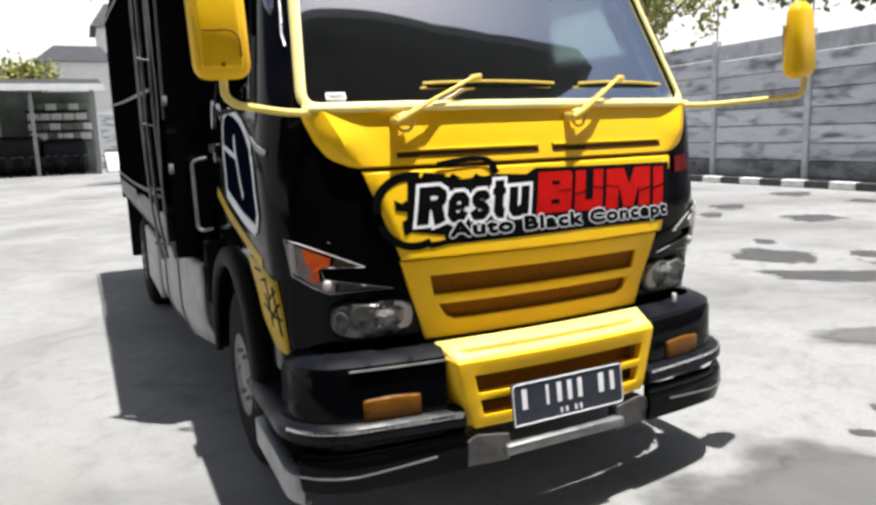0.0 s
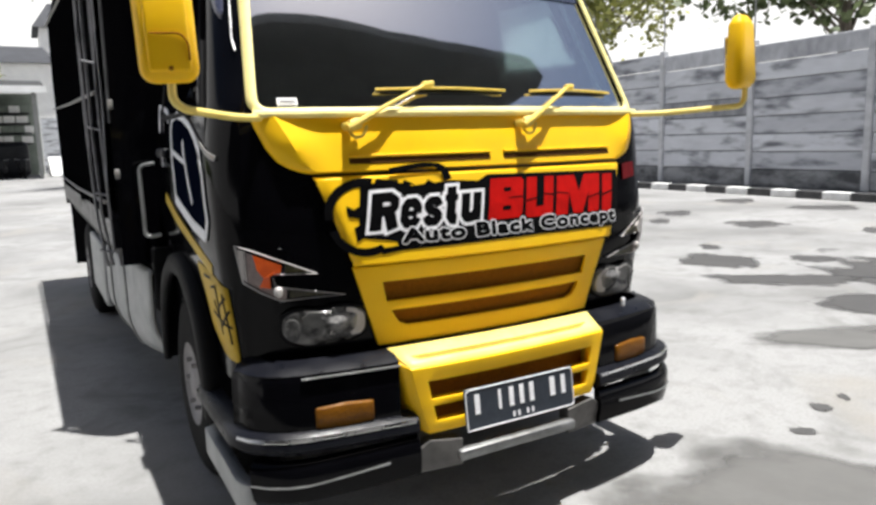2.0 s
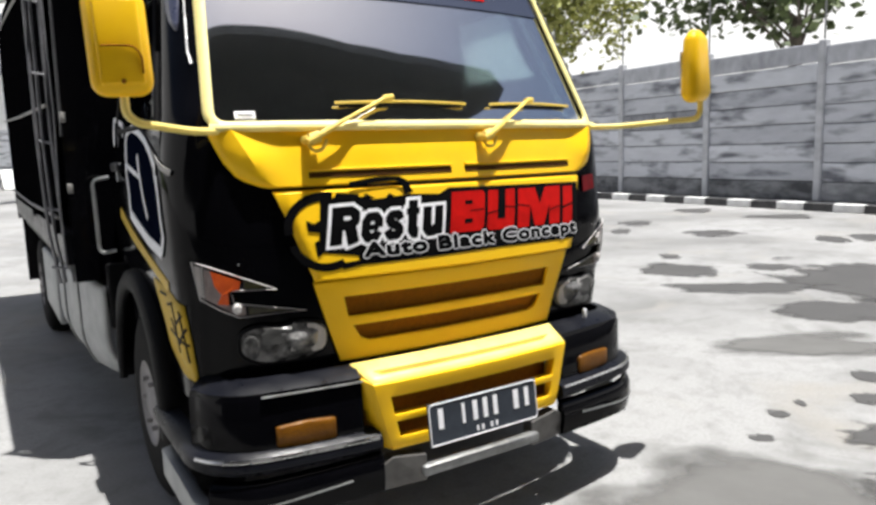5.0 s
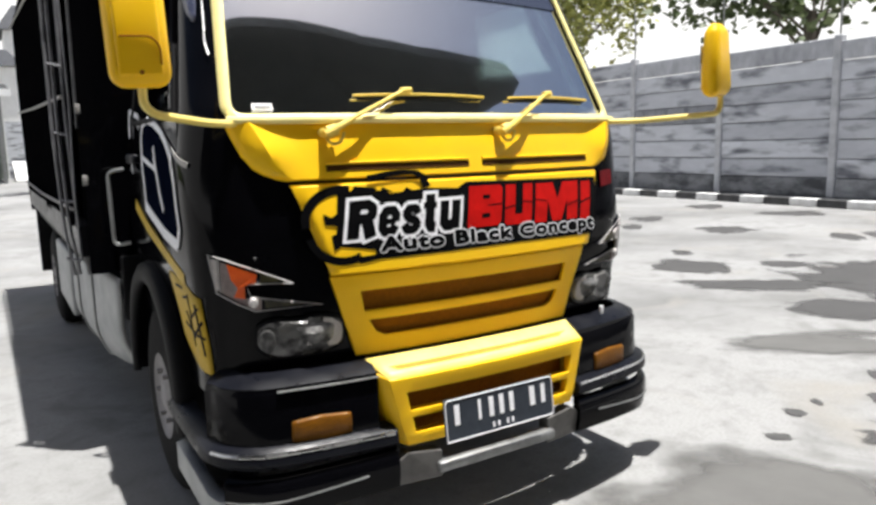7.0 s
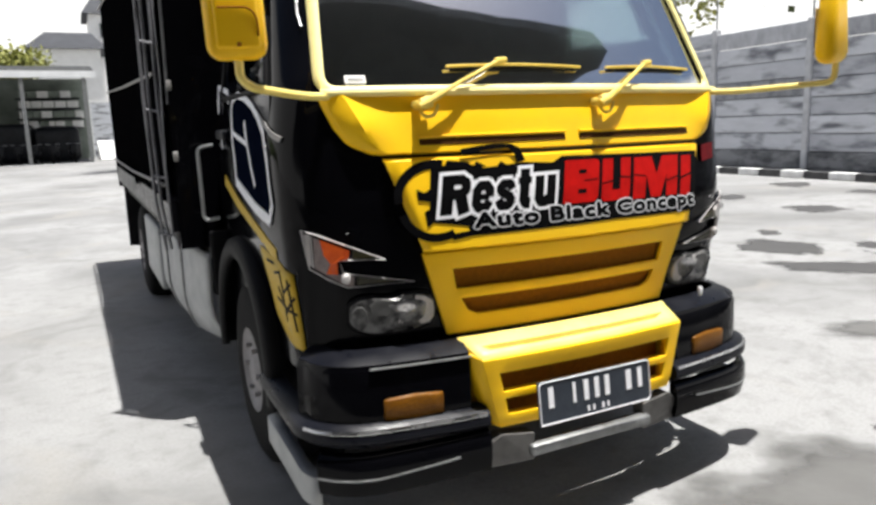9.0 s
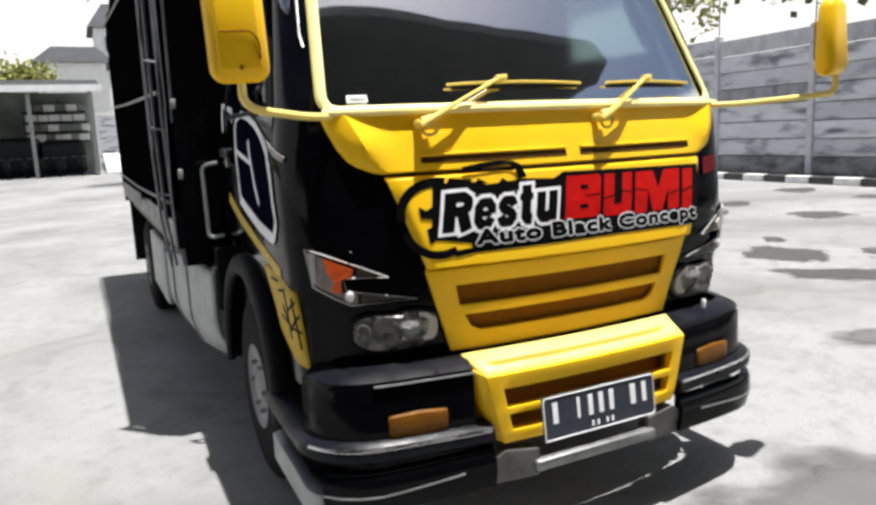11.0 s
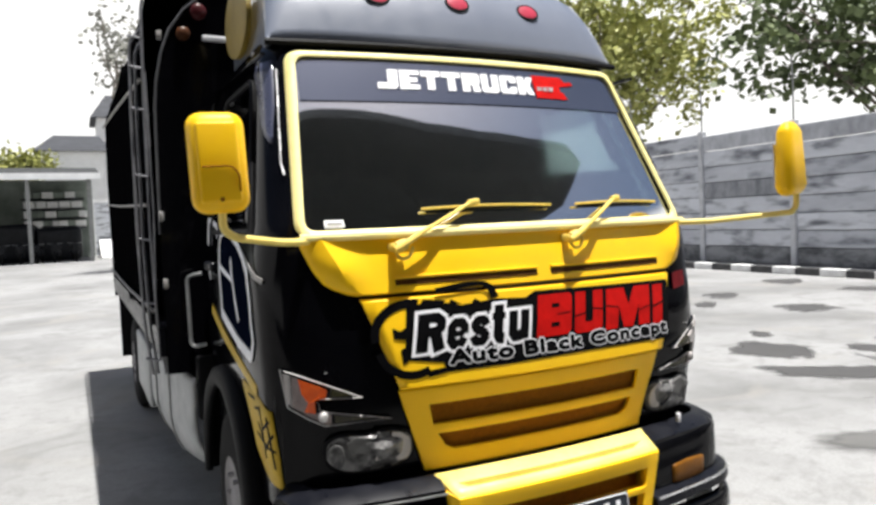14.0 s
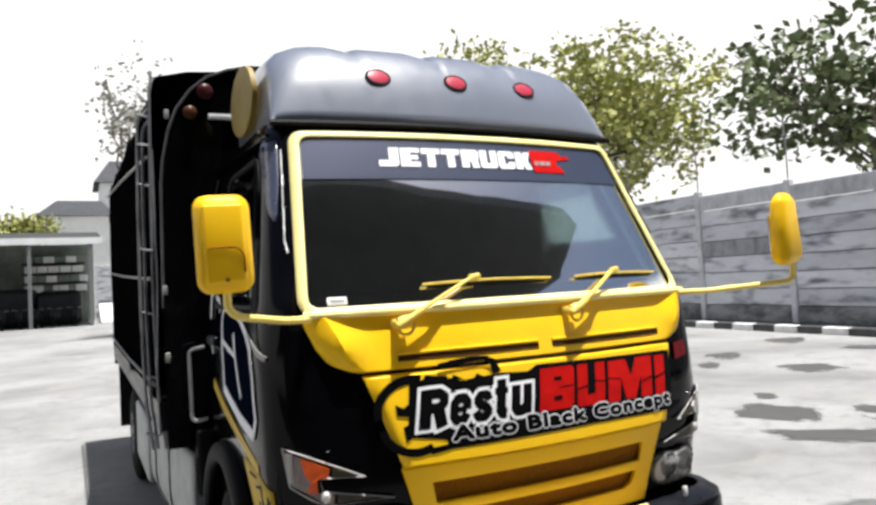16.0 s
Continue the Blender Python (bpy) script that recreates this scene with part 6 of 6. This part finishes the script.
# ---- trees ----
def tree(name, at, trunk_h, crown_c, crown_r, leaf, n_clump, per, size, seed, label, limbs=7, thick=0.07, loose=1.0):
    rnd = random.Random(seed)
    root = thing(name, label, "tree")
    root.location = at
    top = Vector((0, 0, trunk_h))
    bm = BM()

    def limb(p, q, r0, r1, n=6):
        pts = [p.lerp(q, k / n) + Vector((rnd.uniform(-1, 1), rnd.uniform(-1, 1), 0)) * 0.04 * (q - p).length * math.sin(math.pi * k / n) for k in range(n + 1)]
        rings = []
        for k, c in enumerate(pts):
            r = r0 + (r1 - r0) * k / n
            d = (q - p).normalized()
            sd = d.orthogonal().normalized()
            up = d.cross(sd)
            rings.append([bm.verts.new(c + sd * r * math.cos(j * 1.0472) + up * r * math.sin(j * 1.0472)) for j in range(6)])
        for a, b in zip(rings, rings[1:]):
            for j in range(6):
                bm.faces.new((a[j], a[(j + 1) % 6], b[(j + 1) % 6], b[j]))
        return pts

    limb(Vector((0, 0, 0)), top, 0.035 * trunk_h + 0.08, 0.02 * trunk_h + 0.05)
    tips = []
    cc, cr = Vector(crown_c), Vector(crown_r)
    for k in range(limbs):
        a = 2 * math.pi * k / limbs + rnd.uniform(-0.4, 0.4)
        e = cc + Vector((cr.x * 0.75 * math.cos(a), cr.y * 0.75 * math.sin(a), cr.z * rnd.uniform(-0.5, 0.7)))
        pts = limb(top * rnd.uniform(0.75, 1.0), e, thick, thick * 0.28)
        tips.append(e)
        for _ in range(3):
            f = pts[rnd.randint(2, 6)]
            e2 = f + Vector((rnd.uniform(-1, 1) * cr.x, rnd.uniform(-1, 1) * cr.y, rnd.uniform(-0.2, 0.8) * cr.z)) * 0.45
            limb(f, e2, thick * 0.43, 0.01, 4)
            tips.append(e2)
    part("trunk", bm, BARK, root, "branching trunk")
    verts, faces = [], []
    for k in range(n_clump):
        while True:
            u = Vector((rnd.uniform(-1, 1), rnd.uniform(-1, 1), rnd.uniform(-1, 1)))
            if 0.25 < u.length < 1:
                break
        c = cc + Vector((u.x * cr.x, u.y * cr.y, u.z * cr.z))
        if rnd.random() < 0.55:
            c = c.lerp(rnd.choice(tips), 0.55)
        spread = loose * rnd.uniform(0.5, 1.3) * (0.35 + 1.6 * size)
        for _ in range(per):
            o = c + Vector((rnd.gauss(0, 1), rnd.gauss(0, 1), rnd.gauss(0, 0.7))) * spread * 0.5
            d = Vector((rnd.gauss(0, 1), rnd.gauss(0, 1), rnd.gauss(-0.25, 0.6))).normalized()
            sd = d.cross(Vector((rnd.gauss(0, 1), rnd.gauss(0, 1), rnd.gauss(0, 1)))).normalized()
            ln, wd = size * rnd.uniform(0.7, 1.3), size * rnd.uniform(0.25, 0.45)
            i = len(verts)
            verts += [o, o + d * ln * 0.5 + sd * wd, o + d * ln, o + d * ln * 0.5 - sd * wd]
            faces.append((i, i + 1, i + 2, i + 3))
    me = bpy.data.meshes.new("crown")
    me.from_pydata([tuple(v) for v in verts], [], faces)
    me.materials.append(leaf)
    ob = new("crown", me)
    ob.parent = root
    return root


tree("tree", (19.8, 22.5, 0), 5.0, (0.0, 0.0, 8.3), (5.2, 5.0, 3.9), LEAF_A, 290, 30, 0.31, 3, "tall light-green feathery tree behind the wall", 9, 0.07, 0.9)
tree("tree", (16.4, 8.8, 0), 4.4, (-0.4, 0.9, 5.9), (2.2, 3.4, 2.5), LEAF_B, 105, 20, 0.30, 8, "dark broad-leaved tree overhanging the wall", 8, 0.045, 0.72)
tree("tree", (17.6, 3.2, 0), 4.4, (-0.6, 0.6, 6.2), (2.8, 3.6, 2.8), LEAF_B, 105, 20, 0.30, 9, "dark broad-leaved tree standing beside the wall", 7, 0.045, 0.72)
tree("tree", (17.5, 30.0, 0), 6.0, (0, 0, 12.0), (2.6, 2.6, 2.0), LEAF_A, 50, 18, 0.34, 12, "pale sparse tree top in the distance", 7)
tree("tree", (0.75, 27.0, 0), 5.0, (0, 0, 8.2), (1.5, 1.5, 2.5), LEAF_C, 70, 13, 0.22, 15, "sparse grey-leaved tree behind the truck", 7)
tree("tree", (-4.6, 52.5, 0), 3.0, (0, 0, 6.1), (2.0, 1.6, 1.0), LEAF_A, 130, 20, 0.34, 18, "low round green tree behind the shed", 6)
tree("tree", (-10.8, 56.0, 0), 4.0, (0, 0, 8.0), (2.0, 2.4, 1.6), LEAF_B, 70, 18, 0.36, 19, "dark green tree behind the shed", 6)

# thin steel poles that carry on upward from the wall posts
for i in range(-5, 6):
    x, y, _ = wall_pt(i, 0, 0, 0)
    z = FOOT + RH * ROWS_N
    bm = BM()
    tube(bm, [(x - 0.03, y, z - 0.5), (x - 0.03, y, z + 0.9), (x - 0.10, y - 0.02, z + 1.45)], 0.018, 6)
    tagged(link("fence_pole", bm, STEEL), "thin grey steel pole above the wall post", "pole", "poles along the wall")

# ---- shed with parked machines ----
shed = thing("parking_shed", "open-fronted shed with pale tin roof", "shed")
# the near-black colour stands in for the shade under the tin
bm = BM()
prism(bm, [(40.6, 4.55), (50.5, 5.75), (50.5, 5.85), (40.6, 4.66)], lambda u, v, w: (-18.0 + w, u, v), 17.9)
part("roof", bm, SHADE, shed, "tin roof coloured dark for its shaded underside", smooth=0)
bm = BM()
box(bm, -18, -0.1, 40.5, 40.6, 4.40, 4.74)
part("fascia", bm, TIN, shed, smooth=0)
bm = BM()
box(bm, -18, -0.4, 50.0, 50.3, 0, 5.0)
part("back_wall", bm, SHEDW, shed, "grey-green back wall", smooth=0)
for x in (-13.0, -9.2, -3.6, -0.7):
    bm = BM()
    box(bm, x - 0.09, x + 0.09, 41.2, 41.4, 0, 4.6)
    part("post", bm, STEEL, shed, smooth=0)
for j, z in enumerate((1.9, 2.5, 3.1, 3.7)):
    bm = BM()
    box(bm, -4.4, -0.9, 48.6, 49.6, z, z + 0.08)
    part("shelf", bm, SATIN, shed, smooth=0)
    rnd = random.Random(50 + j)
    x = -4.3
    while x < -1.2:
        w = rnd.uniform(0.3, 0.7)
        bm = BM()
        rbox(bm, (x + w / 2, 49.1, z + 0.08 + 0.21), (w * 0.9, 0.6, 0.42), 0.02, 1)
        tagged(link("box", bm, PLASTER if rnd.random() < 0.55 else SHEDW), "pale carton standing on a shed shelf", "carton", "cartons on the shed shelves")
        x += w
bm = BM()
rbox(bm, (-6.8, 49.6, 2.6), (2.0, 0.1, 1.8), 0.02, 1)
part("notice_board", bm, PLASTER, shed, "pale board on the back wall")


def motorbike(at, turn):
    root = thing("motorcycle", "dark parked motorcycle under the shed roof", "motorcycle", "motorcycles in the shed")
    for y in (-0.62, 0.62):
        bm = BM()
        tube(bm, [(0, y + 0.27 * math.cos(a), 0.3 + 0.27 * math.sin(a)) for a in steps(0, 2 * math.pi, 20)[:-1]], 0.05, 6, True)
        part("wheel", bm, RUBBER, root)
    bm = BM()
    rbox(bm, (0, 0.05, 0.52), (0.28, 0.8, 0.36), 0.1, 3)
    rbox(bm, (0, -0.5, 0.72), (0.36, 0.2, 0.6), 0.08, 3)
    part("body", bm, DARKM, root)
    bm = BM()
    rbox(bm, (0, 0.25, 0.80), (0.28, 0.75, 0.12), 0.05, 3)
    part("seat", bm, MATT, root)
    bm = BM()
    tube(bm, bend([(-0.36, -0.38, 1.03), (0, -0.5, 1.0), (0.36, -0.38, 1.03)], 0.1), 0.02, 6)
    part("handlebar", bm, STEEL, root)
    root.matrix_world = Matrix.Translation(at) @ Matrix.Rotation(turn, 4, "Z")
    return root


bike = motorbike((-1.6, 42.6, 0), 0.15)
rnd = random.Random(7)
for k in range(1, 14):
    copy_thing(bike, Matrix.Translation((-1.6 - k * 0.85, 42.6 + rnd.uniform(-0.3, 0.3), 0)) @ Matrix.Rotation(rnd.uniform(-0.25, 0.35), 4, "Z"))
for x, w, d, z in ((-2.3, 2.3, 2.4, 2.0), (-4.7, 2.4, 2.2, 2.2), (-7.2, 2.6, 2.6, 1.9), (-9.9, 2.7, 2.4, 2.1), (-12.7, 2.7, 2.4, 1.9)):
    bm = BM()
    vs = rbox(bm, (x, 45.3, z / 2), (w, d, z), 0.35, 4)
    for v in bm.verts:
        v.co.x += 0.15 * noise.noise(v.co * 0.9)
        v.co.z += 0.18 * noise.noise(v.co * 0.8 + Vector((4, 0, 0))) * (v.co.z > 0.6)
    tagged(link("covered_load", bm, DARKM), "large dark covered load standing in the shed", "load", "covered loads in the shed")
bm = BM()
prism(bm, [(43.5, 0.0), (48.5, 0.0), (48.5, 1.1), (43.5, 0.08)], lambda u, v, w: (-0.2 + w, u, v), 1.3)
tagged(link("concrete_ramp", bm, KWHITE, smooth=0, bevel=0.04), "pale concrete block beside the shed", "ramp")
bm = BM()
grid(bm, steps(-0.3, 3.0, 8), steps(0, 3.6, 6), lambda x, z: (x, 52.0, z))
tagged(link("boundary_wall", bm, CONCRETE, smooth=0, solid=0.15), "grey wall behind the shed", "wall", kind="structure")


def house(at, w, d, h, roof_h, label, wall_mat=PLASTER, windows=True):
    root = thing("house", label, "house")
    bm = BM()
    box(bm, 0, w, 0, d, 0, h)
    part("wall", bm, wall_mat, root, "white plastered walls", smooth=0)
    bm = BM()
    prism(bm, [(-0.4, h - 0.05), (d + 0.4, h - 0.05), (d / 2, h + roof_h)], lambda u, v, x: (-0.5 + x, u, v), w + 1.0)
    for v in bm.verts:
        if v.co.z > h + 0.2:
            v.co.x = min(max(v.co.x, 0.9), w - 0.4)
    part("roof", bm, ROOFT, root, "dark grey hipped tile roof", smooth=0)
    for x in steps(0.8, w - 1.4, max(1, int(w // 2.5))) if windows else ():
        bm = BM()
        box(bm, x, x + 0.9, -0.06, 0.04, h - 2.0, h - 0.8)
        win = part("window", bm, SATIN, root, "dark window", smooth=0)
        bm = BM()
        box(bm, x - 0.08, x + 0.98, -0.12, -0.02, h - 2.1, h - 2.0)
        part("sill", bm, PLASTER, win, smooth=0)
    root.location = at
    return root


house((-3.6, 60, 0), 4.6, 6, 8.0, 1.5, "white house with dark hipped roof behind the shed", windows=False)
house((0.6, 66, 0), 6, 6, 11.5, 2.4, "taller pale house with grey roof in the distance")
house((-26, 62, 0), 9, 6, 6.0, 2.0, "white house with dark roof beyond the yard")

# far hedge and buildings that close the yard
bm = BM()
for x0, x1, y, h in ((-90, -20, 75, 5), (-20, 40, 82, 5.5), (40, 90, 70, 6)):
    grid(bm, steps(x0, x1, 40), [0, 0.5, 1.0], lambda x, v: (x, y + 2 * noise.noise(Vector((x * 0.2, v, 3))), v * (h + 1.5 * noise.noise(Vector((x * 0.35, 7, v))))))
tagged(link("backdrop_trees", bm, LEAF_B, smooth=0), "distant dark tree line", "trees", kind="structure")

# bright haze low over the horizon
haze = bpy.data.materials.new("horizon_haze")
haze.use_nodes = True
nt = haze.node_tree
nt.nodes.clear()
out = nt.nodes.new("ShaderNodeOutputMaterial")
em = nt.nodes.new("ShaderNodeEmission")
em.inputs["Color"].default_value, em.inputs["Strength"].default_value = (1.0, 0.99, 0.975, 1), 0.70
tr = nt.nodes.new("ShaderNodeBsdfTransparent")
mixs = nt.nodes.new("ShaderNodeMixShader")
tc = nt.nodes.new("ShaderNodeTexCoord")
sep = nt.nodes.new("ShaderNodeSeparateXYZ")
mr = nt.nodes.new("ShaderNodeMapRange")
mr.interpolation_type = "SMOOTHSTEP"
mr.inputs["From Min"].default_value, mr.inputs["From Max"].default_value = 500.0, 640.0
nt.links.new(tc.outputs["Object"], sep.inputs[0])
nt.links.new(sep.outputs["Z"], mr.inputs["Value"])
nt.links.new(mr.outputs["Result"], mixs.inputs["Fac"])
nt.links.new(em.outputs[0], mixs.inputs[1])
nt.links.new(tr.outputs[0], mixs.inputs[2])
nt.links.new(mixs.outputs[0], out.inputs[0])
bm = BM()
grid(bm, steps(0, 2 * math.pi, 64), steps(-5, 1005, 8), lambda a, z: (1200 * math.cos(a), 1200 * math.sin(a), z))
tagged(link("backdrop_sky", bm, haze, smooth=60), "white hazy sky low over the horizon", "sky", kind="structure")
